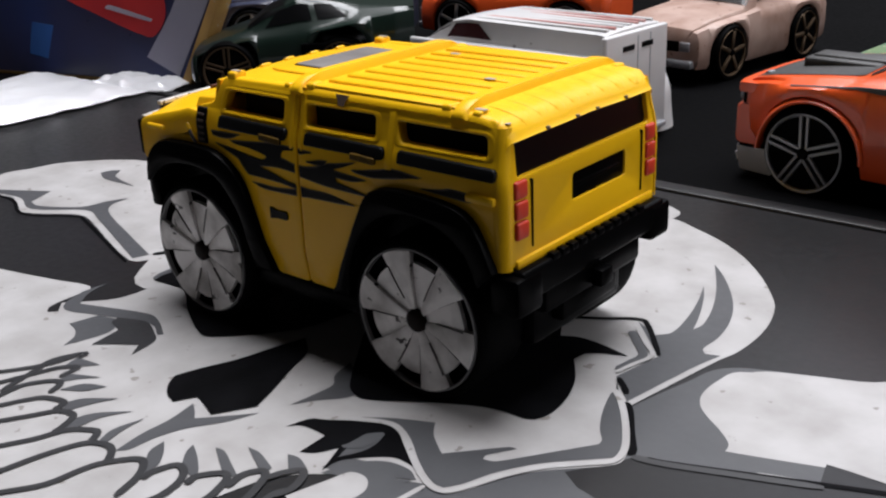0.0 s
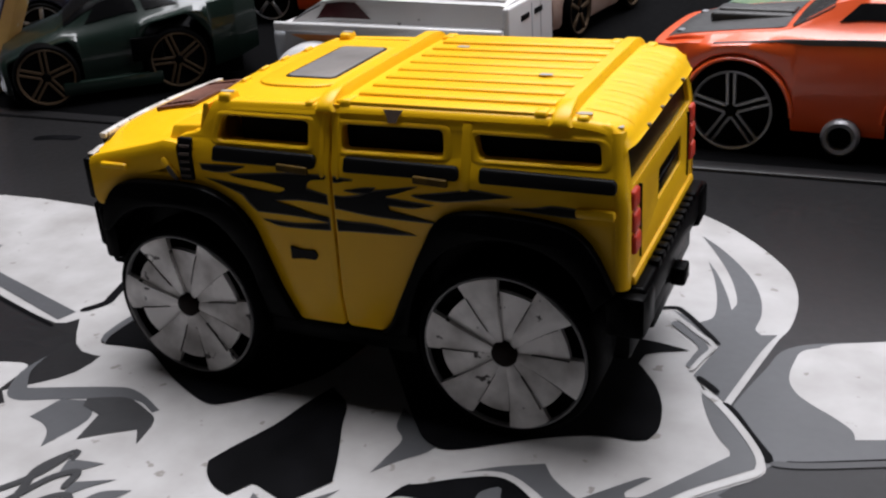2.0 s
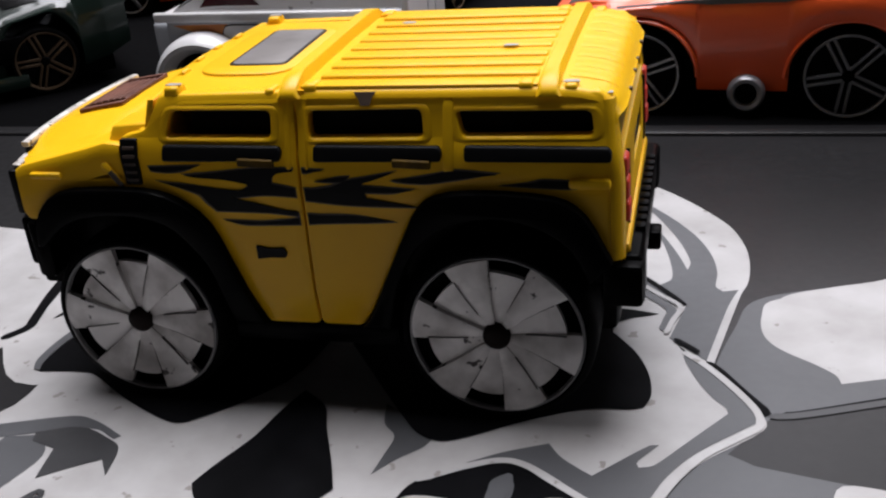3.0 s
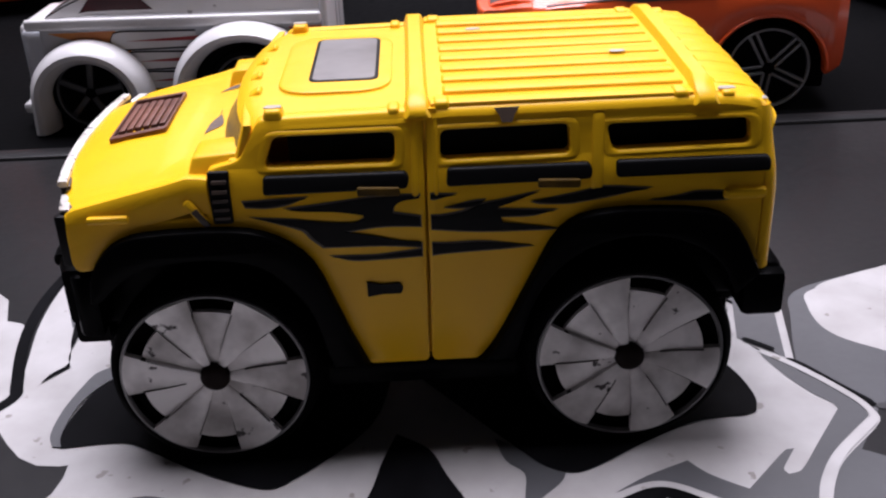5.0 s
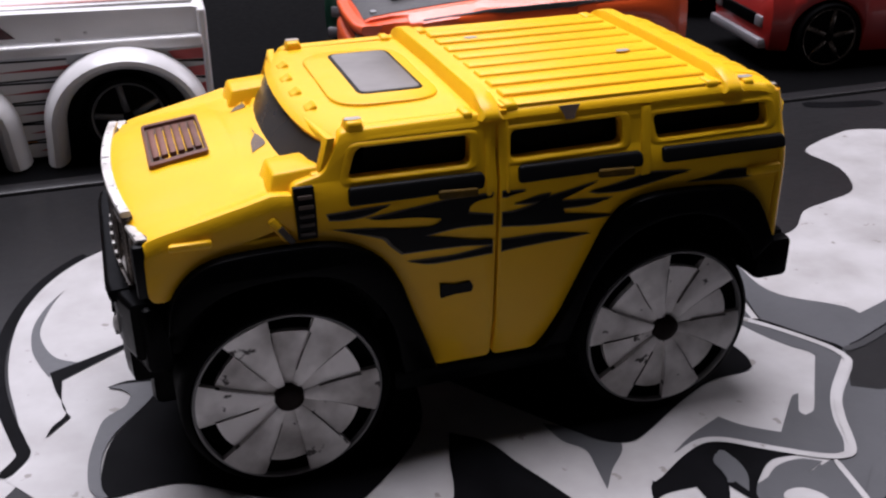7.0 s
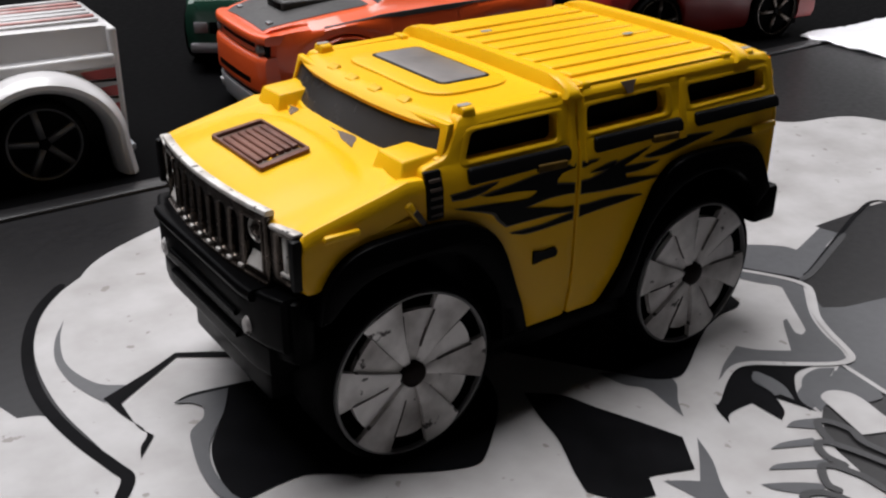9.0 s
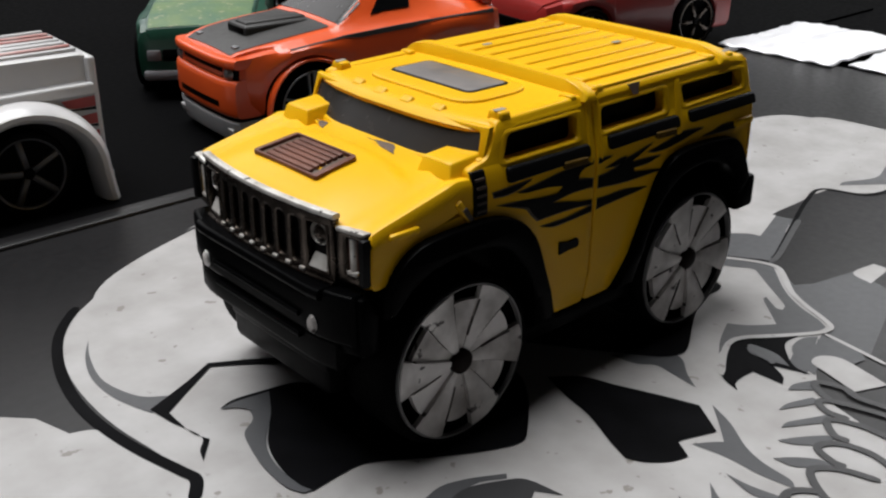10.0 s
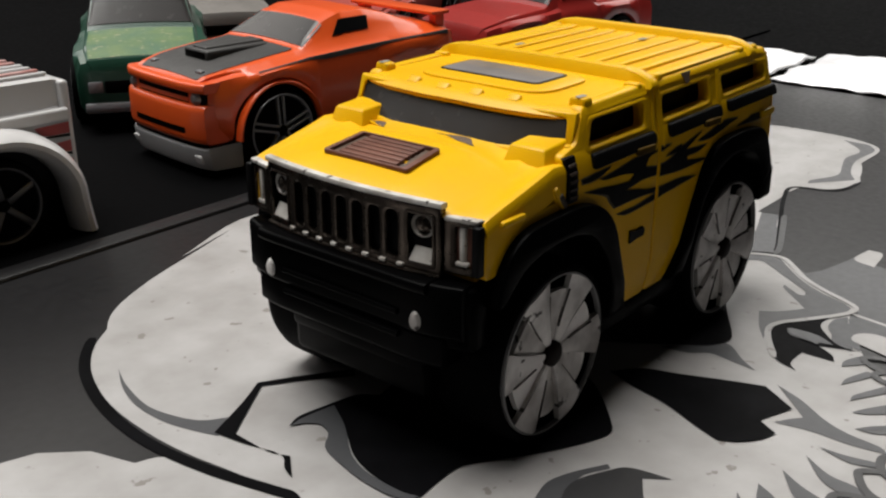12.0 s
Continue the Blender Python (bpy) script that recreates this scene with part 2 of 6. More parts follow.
def room():
    """An unseen plain room: assumed roof window over the table, added side and back windows."""
    def wall(name, a, b):
        tagged(part(name, block(a, b, 0), WALL), kind="structure")
    wall("wall_south", (-220, -202, -75), (220, -190, 190))
    side = [(-10, 65), (110, 65), (110, 175), (-10, 175)]
    east = plate([(-190, -75), (130, -75), (130, 190), (-190, 190)], [side], 12)
    tagged(part("wall_east", moved(east, Matrix.Translation((220, 0, 0)) @ REAR), WALL), kind="structure")
    back = [(-55, 45), (45, 45), (45, 135), (-55, 135)]   # drawn as seen from outside
    north = plate([(-220, -75), (220, -75), (220, 190), (-220, 190)], [back], 12)
    to_north = Matrix(((-1, 0, 0, 0), (0, 0, 1, 142), (0, 1, 0, 0), (0, 0, 0, 1)))
    tagged(part("wall_north", moved(north, to_north), WALL), kind="structure")
    wall("wall_west", (-220, -190, -75), (-208, 130, 190))
    hole = [(-85, -2), (65, -2), (65, 122), (-85, 122)]
    top = plate([(-220, -202), (220, -202), (220, 142), (-220, 142)], [hole], 10)
    tagged(part("ceiling", moved(top, Matrix.Translation((0, 0, 200))), WALL), kind="structure")
    tagged(part("floor", block((-220, -202, -83), (220, 142, -75), 0), WOOD), kind="structure")
    win = thing("assumed_window_1", "assumed, unseen roof window for the soft overhead light", "window", (-10, 60, 190), kind="structure")
    frame_mat = material("white_frame", (0.75, 0.74, 0.72), 0.4)
    ring = plate(hole, [[(-80, 3), (60, 3), (60, 117), (-80, 117)]], 5)
    part("window_frame", moved(ring, Matrix.Translation((0, 0, 197))), frame_mat, win)
    win = thing("assumed_window_2", "assumed, unseen side window added for the fill light", "window", (214, 50, 65), kind="structure")
    ring = plate(side, [[(-5, 70), (105, 70), (105, 170), (-5, 170)]], 5)
    part("window_frame", moved(ring, Matrix.Translation((217, 0, 0)) @ REAR), frame_mat, win)
    win = thing("added_window_3", "added, unseen back window for a sheen on the toys", "window", (5, 136, 45), kind="structure")
    ring = plate(back, [[(-50, 50), (40, 50), (40, 130), (-50, 130)]], 5)
    part("window_frame", moved(ring, Matrix.Translation((0, -3, 0)) @ to_north), frame_mat, win)



room()


def table():
    t = thing("table", "black tabletop with four plain legs", "table", (0, 10, -75))
    part("tabletop", block((-75, -40, -2.6), (75, 62, -0.07), 0.1), TABLE, t)
    for x in (-68, 68):
        for y in (-33, 55):
            part("leg", block((x - 3, y - 3, -75), (x + 3, y + 3, -2.6), 0.3), TABLE, t)


table()

PRINTED = []   # the board's flat artwork


def printed(tone, layer, points, width=0.0):
    """One printed shape, or with a width one drawn line."""
    PRINTED.append((tone, layer, width, points))


printed("grey", 1, [(3.73, -0.40), (4.13, -0.49), (4.74, -0.62), (5.09, -0.68), (5.05, -0.93), (3.39, -1.16)])
printed("white", 2, [(4.66, -0.98), (4.78, -0.66), (5.26, -0.70), (5.22, -0.91)])
printed("white", 2, [(4.48, 2.55), (5.03, 2.82), (5.60, 3.05), (6.06, 3.50), (6.57, 3.67), (7.20, 3.92), (7.55, 4.69), (7.48, 5.43), (7.95, 5.76), (8.36, 5.93), (8.84, 6.06), (9.41, 5.87), (9.58, 5.51), (9.00, 4.91), (9.29, 4.38), (10.25, 4.14), (10.69, 3.69), (10.77, 2.73), (10.30, 1.50), (9.45, 0.90), (8.37, 0.59), (7.68, 0.72), (7.37, 1.37), (6.69, 1.23), (5.74, 1.22), (5.09, 1.04), (4.84, 1.49), (4.60, 1.98), (4.46, 2.11)])
printed("black", 3, [(4.36, 0.31), (4.61, 0.38), (5.68, 0.80), (6.69, 1.18), (7.34, 1.29), (7.63, 0.66), (8.33, 0.52)], 0.07)
printed("white", 2, [(10.49, 3.50), (10.99, 3.30), (11.10, 2.08), (10.90, 1.28), (10.49, 0.93), (9.24, 0.89), (8.29, 0.52), (7.81, 0.82), (7.43, 1.18), (7.07, 1.24), (7.38, 1.52), (8.07, 2.32)])
printed("grey", 3, [(10.82, 1.73), (10.78, 1.23), (10.43, 1.00), (9.58, 1.04), (8.84, 0.87), (8.40, 0.64), (7.69, 1.19), (7.91, 1.22), (8.49, 0.98), (9.09, 1.12), (9.64, 1.25), (10.26, 1.21)])
printed("grey", 1, [(4.29, 0.30), (3.86, -0.34), (4.28, -0.57), (4.87, -0.67), (4.60, -1.35), (2.92, -1.91), (2.59, -1.43), (3.07, -1.14), (3.24, -1.03), (3.44, -0.41), (3.95, 0.12)])
printed("white", 2, [(1.42, 6.31), (2.12, 6.13), (2.78, 5.72), (3.20, 4.98), (3.20, 4.34), (3.20, 3.54), (3.20, 2.86), (3.20, 1.91), (3.20, 1.07), (3.20, 0.35), (3.20, 0.15), (3.20, -0.25), (3.42, -0.65), (3.18, -1.21), (2.90, -1.29), (2.34, -1.53), (1.59, -2.22), (1.11, -4.65), (-2.32, -4.69), (-3.93, -3.10), (-4.38, -1.99), (-3.62, -1.15), (-3.84, -0.96), (-3.30, -0.38), (-3.30, 0.48), (-3.30, 0.64), (-3.30, 1.20), (-3.30, 1.70), (-3.30, 2.26), (-3.30, 2.82), (-3.30, 4.80), (-3.30, 5.27), (-2.88, 5.78), (-2.07, 6.22), (-1.00, 6.61), (-0.06, 6.95), (-1.27, 6.59), (0.26, 7.17), (1.30, 6.87)])
printed("white", 1, [(-10.39, 1.70), (-10.26, 2.31), (-9.99, 3.00), (-8.56, 3.92), (-5.22, 3.53), (-4.61, 1.77), (-4.50, 0.99), (-4.05, 0.95), (-4.41, 0.51), (-6.60, 1.23), (-7.03, 1.24), (-7.93, 0.78), (-8.79, 1.11), (-9.28, 1.09)])
printed("grey", 3, [(-9.50, 1.21), (-8.57, 1.71), (-8.31, 1.17), (-7.96, 1.13), (-7.29, 1.50), (-7.16, 1.95), (-6.98, 2.27), (-6.90, 1.85), (-6.50, 1.57), (-5.46, 1.20), (-4.35, 0.82), (-4.43, 0.58), (-6.46, 1.31), (-7.06, 1.46), (-7.93, 0.96), (-8.67, 1.18), (-9.31, 1.10)])
printed("grey", 3, [(-8.79, 2.89), (-8.74, 3.10), (-8.60, 3.21), (-8.32, 2.91), (-7.50, 2.74), (-8.37, 2.71)])
printed("black", 3, [(-9.16, 1.02), (-8.59, 1.00), (-7.78, 0.72), (-6.91, 1.16), (-6.52, 1.12), (-4.38, 0.43)], 0.07)
printed("white", 1, [(-9.00, -1.45), (-6.10, -0.88), (-4.75, -0.58), (-4.14, -0.41), (-3.94, -0.47), (-3.86, -1.14), (-3.45, -1.30), (-3.49, -1.52), (-4.43, -1.88), (-7.00, -2.60), (-9.00, -3.10)])
printed("grey", 1, [(-3.49, -1.64), (-4.43, -1.90), (-7.00, -2.62), (-9.00, -3.12), (-9.00, -3.60), (-6.40, -3.00), (-3.79, -2.26), (-3.31, -1.68)])
printed("grey", 1, [(-4.06, -1.77), (-3.64, -1.54), (-3.62, -1.15), (-3.30, -1.50), (-3.34, -1.79), (-3.67, -1.98)])
printed("white", 1, [(-5.48, 2.86), (-4.98, 2.68), (-4.54, 2.48), (-4.32, 1.64), (-4.17, 1.07), (-4.44, 0.73), (-5.81, 2.06)])
printed("grey", 3, [(1.92, -1.66), (2.00, -1.40), (2.48, -1.23), (2.55, -1.42), (2.78, -1.31), (2.58, -1.83), (2.27, -2.03), (2.25, -1.78), (2.18, -1.62)])
printed("white", 4, [(2.22, -1.56), (2.42, -1.55), (2.55, -1.74), (2.48, -2.09), (2.40, -2.38), (2.00, -2.21), (2.14, -1.77)])
printed("white", 4, [(2.94, -1.31), (2.89, -1.65), (2.81, -2.15)], 0.06)
printed("grey", 3, [(-3.90, -0.18), (-3.82, -0.54), (-3.60, -0.83), (-2.55, -0.49), (-2.22, -0.55), (-1.85, -0.75), (-1.90, -0.81), (-2.24, -0.67), (-3.05, -0.90), (-3.50, -1.06), (-3.75, -0.98), (-3.93, -0.59)])
printed("grey", 3, [(-3.14, -1.28), (-3.05, -0.90), (-2.68, -0.82), (-2.48, -1.14), (-2.62, -1.68), (-2.74, -1.46), (-2.91, -1.34)])
printed("dark", 4, [(-2.35, -1.46), (-2.43, -1.02), (-2.72, -0.93), (-2.77, -0.80), (-2.35, -0.66), (-1.95, -0.81), (-1.77, -0.95), (-1.69, -1.34), (-1.85, -1.12), (-2.09, -1.27)])
# teeth: pointed gums above, drawn outlines between
printed("grey", 4, [(-2.11, -1.99), (-2.18, -1.76), (-1.78, -1.71), (-1.96, -1.89)])
printed("grey", 4, [(-1.83, -2.30), (-1.88, -2.05), (-1.49, -1.88), (-1.69, -2.08)])
printed("grey", 4, [(-1.63, -2.34), (-1.52, -2.09), (-1.24, -1.97), (-1.37, -2.19)])
printed("grey", 4, [(-1.13, -2.65), (-1.30, -2.44), (-1.21, -2.28), (-0.89, -2.05), (-1.03, -2.29), (-1.11, -2.52)])
printed("grey", 4, [(-0.81, -2.88), (-0.90, -2.62), (-0.82, -2.39), (-0.51, -2.12), (-0.69, -2.41), (-0.72, -2.66)])
printed("grey", 4, [(-0.27, -2.75), (-0.37, -2.48), (-0.28, -2.14), (-0.27, -2.40), (-0.19, -2.72)])
printed("grey", 4, [(0.61, -2.78), (0.32, -2.53), (0.27, -2.30), (0.44, -2.43), (0.59, -2.61)])
printed("grey", 4, [(1.03, -2.53), (0.83, -2.50), (0.63, -2.30), (0.57, -2.16), (0.79, -2.28), (1.02, -2.45)])
printed("grey", 4, [(1.26, -2.34), (0.80, -2.06), (0.93, -2.05), (1.19, -2.17), (1.40, -2.27)])
printed("grey", 4, [(1.54, -2.10), (1.07, -1.86), (1.25, -1.86), (1.55, -1.97)])
printed("grey", 4, [(1.75, -1.94), (1.49, -1.71), (1.64, -1.69), (1.85, -1.78)])
printed("dark", 5, [(-3.13, -3.13), (-2.74, -2.67), (-2.53, -2.42), (-2.32, -2.09), (-2.22, -1.73)], 0.085)
printed("dark", 5, [(-2.15, -2.76), (-2.28, -2.28), (-2.36, -1.98), (-2.19, -1.64), (-2.15, -1.83), (-2.08, -1.99)], 0.085)
printed("dark", 5, [(-2.54, -3.15), (-2.33, -2.59), (-2.23, -2.32), (-2.12, -2.05), (-1.94, -1.91), (-1.90, -2.17)], 0.085)
printed("dark", 5, [(-2.07, -3.41), (-2.07, -2.81), (-2.07, -2.53), (-1.88, -2.27), (-1.74, -2.26), (-1.65, -2.45)], 0.085)
printed("dark", 5, [(-2.15, -3.51), (-1.87, -2.98), (-1.72, -2.70), (-1.59, -2.54), (-1.32, -2.47), (-1.25, -2.64)], 0.085)
printed("dark", 5, [(-1.91, -3.71), (-1.53, -3.12), (-1.34, -2.83), (-1.19, -2.61), (-0.97, -2.57), (-0.86, -2.76), (-0.83, -2.90)], 0.085)
printed("dark", 5, [(-1.40, -3.98), (-1.05, -3.38), (-0.88, -3.09), (-0.75, -2.78), (-0.53, -2.62), (-0.43, -2.63), (-0.33, -2.78)], 0.085)
printed("dark", 5, [(-0.74, -4.31), (-0.60, -3.62), (-0.51, -3.18), (-0.37, -2.82), (-0.16, -2.70), (0.00, -2.74), (0.15, -2.91)], 0.085)
printed("dark", 5, [(-0.53, -4.22), (-0.25, -3.81), (-0.02, -3.47), (0.05, -3.08), (0.13, -2.89), (0.31, -2.68), (0.44, -2.67), (0.60, -2.85), (0.71, -3.18)], 0.085)
printed("dark", 5, [(0.67, -2.85), (0.65, -2.72), (0.74, -2.50), (0.90, -2.53), (1.02, -2.70), (1.05, -2.93)], 0.085)
printed("dark", 5, [(1.09, -2.65), (1.07, -2.50), (1.23, -2.32), (1.34, -2.36), (1.41, -2.53), (1.44, -2.64)], 0.085)
printed("dark", 5, [(1.45, -2.45), (1.41, -2.23), (1.50, -2.07), (1.61, -2.11), (1.71, -2.34)], 0.085)
printed("dark", 5, [(1.64, -2.13), (1.70, -1.97), (1.82, -1.83), (1.92, -1.92), (1.97, -2.12), (1.90, -2.29)], 0.085)
printed("dark", 5, [(1.02, -2.70), (1.05, -2.93), (0.93, -3.31), (0.80, -3.68)], 0.085)
printed("dark", 5, [(1.41, -2.53), (1.44, -2.64), (1.44, -3.02), (1.44, -3.39)], 0.085)
printed("dark", 5, [(1.61, -2.11), (1.71, -2.34), (1.81, -2.69), (1.91, -3.04)], 0.085)
printed("dark", 5, [(1.97, -2.12), (1.90, -2.29), (1.95, -2.59), (2.00, -2.89)], 0.085)
printed("grey", 5, [(2.05, -1.09), (2.02, -1.20), (1.92, -1.28), (1.87, -1.31), (1.82, -1.29), (1.85, -1.23), (1.86, -1.12), (1.89, -0.99), (1.95, -0.90), (2.00, -0.86), (2.04, -0.88), (2.06, -0.97)])
# Two broad black streaks near the back edge, laid with the artwork.
printed("black", 3, [(8.87, 7.44), (9.44, 7.24), (10.29, 7.10)], 0.3)
printed("black", 3, [(-10.39, 6.53), (-10.01, 6.69), (-9.44, 6.75)], 0.25)
printed("grey", 1, [(3.77, 0.88), (3.76, 1.06), (3.84, 1.43), (3.98, 1.92), (4.10, 2.34), (4.40, 2.59), (5.41, 2.96), (5.85, 0.86), (5.19, 0.63), (4.28, 0.26), (4.13, 0.43)])
printed("white", 2, [(4.35, 2.45), (4.24, 2.13), (4.23, 1.78), (4.32, 1.54), (4.48, 1.37), (4.69, 1.21), (4.85, 1.06), (4.90, 0.98), (4.92, 0.87), (5.26, 0.98), (5.79, 1.16), (5.41, 2.96)])
printed("white", 2, [(5.31, 0.68), (5.52, 0.76), (5.89, 0.88)], 0.05)
printed("black", 3, [(3.65, 1.12), (3.78, 0.98), (3.99, 0.64), (4.23, 0.28)], 0.12)
printed("dark", 3, [(4.24, 0.26), (4.54, 0.32), (5.21, 0.57), (5.90, 0.83)], 0.09)
printed("white", 2, [(0.53, 6.37), (1.36, 6.50), (1.85, 6.31), (2.45, 6.00), (3.00, 5.57), (3.48, 5.04), (3.85, 4.51), (4.00, 4.20), (4.11, 3.78), (4.15, 3.34), (4.12, 2.87), (4.03, 2.55), (3.73, 1.05), (3.46, 1.33), (3.27, 1.59), (1.95, 2.57), (0.14, 5.32)])
printed("white", 2, [(3.27, 1.59), (3.45, 1.29), (3.61, 1.14), (3.80, 0.92), (4.01, 0.60), (4.17, 0.30), (4.18, 0.04), (3.68, -0.45), (3.45, -0.78), (3.31, -1.11), (3.18, -1.29), (3.02, -1.32), (2.77, -1.21), (2.14, -0.76), (1.96, -0.72), (1.23, -1.07), (0.53, -0.92), (0.62, 0.85), (1.95, 2.57)])
printed("grey", 3, [(2.74, 5.14), (3.01, 4.84), (3.29, 4.45), (3.55, 3.99), (3.72, 3.50), (3.78, 3.07), (3.76, 2.74), (3.84, 2.62), (4.01, 2.67), (3.95, 2.49), (3.87, 2.18), (3.67, 1.15), (3.48, 1.35), (3.29, 1.56), (3.44, 2.25), (2.78, 2.95), (3.14, 2.72), (3.27, 2.90), (3.23, 3.36), (3.11, 3.89), (2.95, 4.38), (3.13, 4.02), (3.32, 3.52), (3.44, 3.12), (3.47, 3.33), (3.34, 3.85), (3.10, 4.44)])
printed("black", 4, [(1.98, 2.53), (2.35, 2.73), (2.76, 2.99), (2.96, 2.88), (3.44, 2.27)], 0.07)
printed("white", 5, [(2.88, 2.76), (3.14, 2.48), (3.38, 2.22), (3.31, 1.90), (3.25, 1.63)], 0.06)
printed("grey", 4, [(2.86, 2.65), (3.04, 2.46), (3.28, 2.18), (3.26, 1.92), (3.22, 1.70)], 0.11)
printed("black", 5, [(3.34, 1.53), (3.51, 1.37), (3.59, 1.28)], 0.07)
printed("black", 4, [(1.97, 1.80), (2.33, 2.11), (2.71, 2.14), (3.16, 2.05), (2.90, 1.95), (2.72, 1.82), (2.70, 1.60), (2.77, 1.32), (2.61, 0.88)])
printed("grey", 3, [(1.59, -0.75), (1.89, -0.56), (2.29, -0.38), (2.42, -0.56), (2.59, -0.70), (2.72, -0.79), (2.90, -0.60), (3.18, -0.31), (3.27, -0.29), (3.15, -0.46), (3.09, -0.56), (3.11, -0.63), (3.24, -0.58), (3.52, -0.21), (3.87, 0.26), (3.85, 0.35), (3.72, 0.52), (3.57, 0.82), (3.45, 1.17), (3.45, 1.29), (3.62, 1.08), (3.80, 0.85), (4.10, 0.34), (4.11, 0.13), (3.61, -0.35), (3.35, -0.73), (3.21, -1.07), (3.10, -1.23), (2.96, -1.22), (2.68, -1.07), (2.35, -0.81), (2.11, -0.67), (1.91, -0.66)])
printed("white", 4, [(1.21, -1.05), (1.63, -0.79), (1.92, -0.68), (2.14, -0.73), (2.39, -0.91), (2.78, -1.18), (3.00, -1.28), (3.16, -1.26), (3.28, -1.07), (3.43, -0.75), (3.65, -0.41), (3.97, -0.10), (4.14, 0.08), (4.13, 0.30), (3.99, 0.58), (3.78, 0.90), (3.60, 1.13), (3.44, 1.29)], 0.075)
printed("black", 4, [(2.40, 1.80), (2.63, 1.69), (2.84, 1.43), (3.00, 1.17), (3.12, 0.83), (3.16, 0.48), (3.10, 0.27), (2.97, 0.22), (2.71, 0.21), (2.42, 0.13), (1.95, -0.12), (1.49, -0.40), (1.25, -0.47), (0.97, -0.30), (-0.07, 1.13), (0.85, 2.34), (2.09, 2.29)])
printed("grey", 3, [(0.69, -0.25), (0.84, -0.44), (0.82, -0.71), (0.78, -1.02), (0.95, -0.78), (1.16, -0.56), (1.23, -0.35), (0.62, 0.07)])
printed("black", 4, [(-0.28, 0.20), (0.02, -0.05), (0.16, -0.41), (0.36, -0.87), (0.51, -1.26), (0.24, -1.67), (-0.13, -1.53), (-0.20, -1.52), (-0.33, -1.74), (-0.53, -1.67), (-0.71, -1.52), (-0.81, -1.35), (-0.71, -1.07), (-0.51, -0.61), (-0.41, -0.19)])
printed("grey", 3, [(0.01, -2.71), (-0.05, -2.36), (-0.05, -2.00), (-0.12, -1.63), (0.04, -1.73), (0.15, -1.82), (0.39, -1.59), (0.63, -1.34), (0.48, -1.67), (0.25, -2.00), (0.14, -2.28), (0.10, -2.60)])
printed("black", 3, [(1.07, -1.36), (1.21, -1.05), (1.65, -0.82), (1.94, -0.69), (2.16, -0.75), (2.38, -0.92), (2.70, -1.14), (2.40, -1.12), (2.17, -1.28), (1.99, -1.49), (1.97, -1.71), (1.82, -1.32), (1.70, -1.52), (1.55, -1.61), (1.54, -1.24), (1.31, -1.23), (1.17, -1.26)])
printed("grey", 4, [(1.94, -1.45), (1.88, -1.22), (1.86, -1.00), (1.94, -0.89), (2.04, -0.91), (2.08, -1.04), (2.06, -1.24)])
printed("grey", 3, [(1.99, -1.74), (2.11, -1.45), (2.35, -1.23), (2.63, -1.19), (2.82, -1.29), (2.63, -1.37), (2.96, -1.41), (3.21, -1.48), (2.73, -1.94), (2.46, -1.87), (2.38, -1.72), (2.17, -1.68)])
printed("white", 2, [(-0.02, 6.50), (-0.49, 6.51), (-1.06, 6.49), (-1.80, 6.24), (-2.58, 5.86), (-3.32, 5.32), (-3.72, 4.98), (-3.96, 4.63), (-4.13, 4.22), (-4.27, 3.64), (-4.32, 3.02), (-4.30, 2.45), (-4.22, 1.91), (-4.14, 1.39), (-4.10, 1.12), (-4.30, 0.85), (-3.56, 0.02), (-2.62, 0.32), (-1.60, 1.94), (-1.22, 3.30), (0.60, 5.27)])
printed("black", 3, [(-3.50, 5.29), (-3.84, 4.90), (-4.09, 4.47), (-4.30, 3.86), (-4.41, 3.20), (-4.41, 2.57), (-4.32, 1.95), (-4.17, 1.35), (-4.13, 1.12), (-4.30, 0.85)], 0.13)
printed("white", 1, [(-6.01, 3.20), (-5.28, 2.89), (-4.78, 2.69), (-4.46, 2.53), (-4.36, 2.07), (-4.25, 1.59), (-4.13, 1.15), (-4.48, 0.69), (-6.29, 2.61)])
printed("grey", 3, [(-3.75, 4.38), (-3.90, 4.01), (-4.01, 3.50), (-3.97, 3.13), (-3.84, 2.81), (-3.62, 2.64), (-3.91, 2.44), (-4.00, 2.69), (-4.09, 3.06), (-4.09, 3.54), (-3.96, 3.99)])
printed("black", 4, [(-2.07, 2.38), (-2.54, 2.71), (-2.96, 2.96), (-3.33, 2.76), (-3.90, 2.51), (-3.84, 2.14), (-3.74, 1.71), (-3.87, 1.51), (-3.93, 1.34), (-3.70, 1.62), (-3.78, 1.85), (-3.78, 2.33), (-3.46, 2.55), (-2.98, 2.87), (-2.57, 2.59), (-2.18, 2.26)])
printed("black", 4, [(-3.34, 2.04), (-3.14, 2.10), (-2.83, 2.05), (-2.46, 1.96), (-2.30, 1.77), (-1.60, 1.94), (-1.26, 1.55), (-0.30, 1.32), (-0.53, 0.33), (-1.26, -0.44), (-1.52, -0.46), (-2.14, -0.15), (-2.72, 0.24), (-2.97, 0.28), (-3.40, 0.24), (-3.46, 0.42), (-3.41, 0.85), (-3.30, 1.17), (-3.09, 1.47), (-2.96, 1.73), (-3.06, 1.92)])
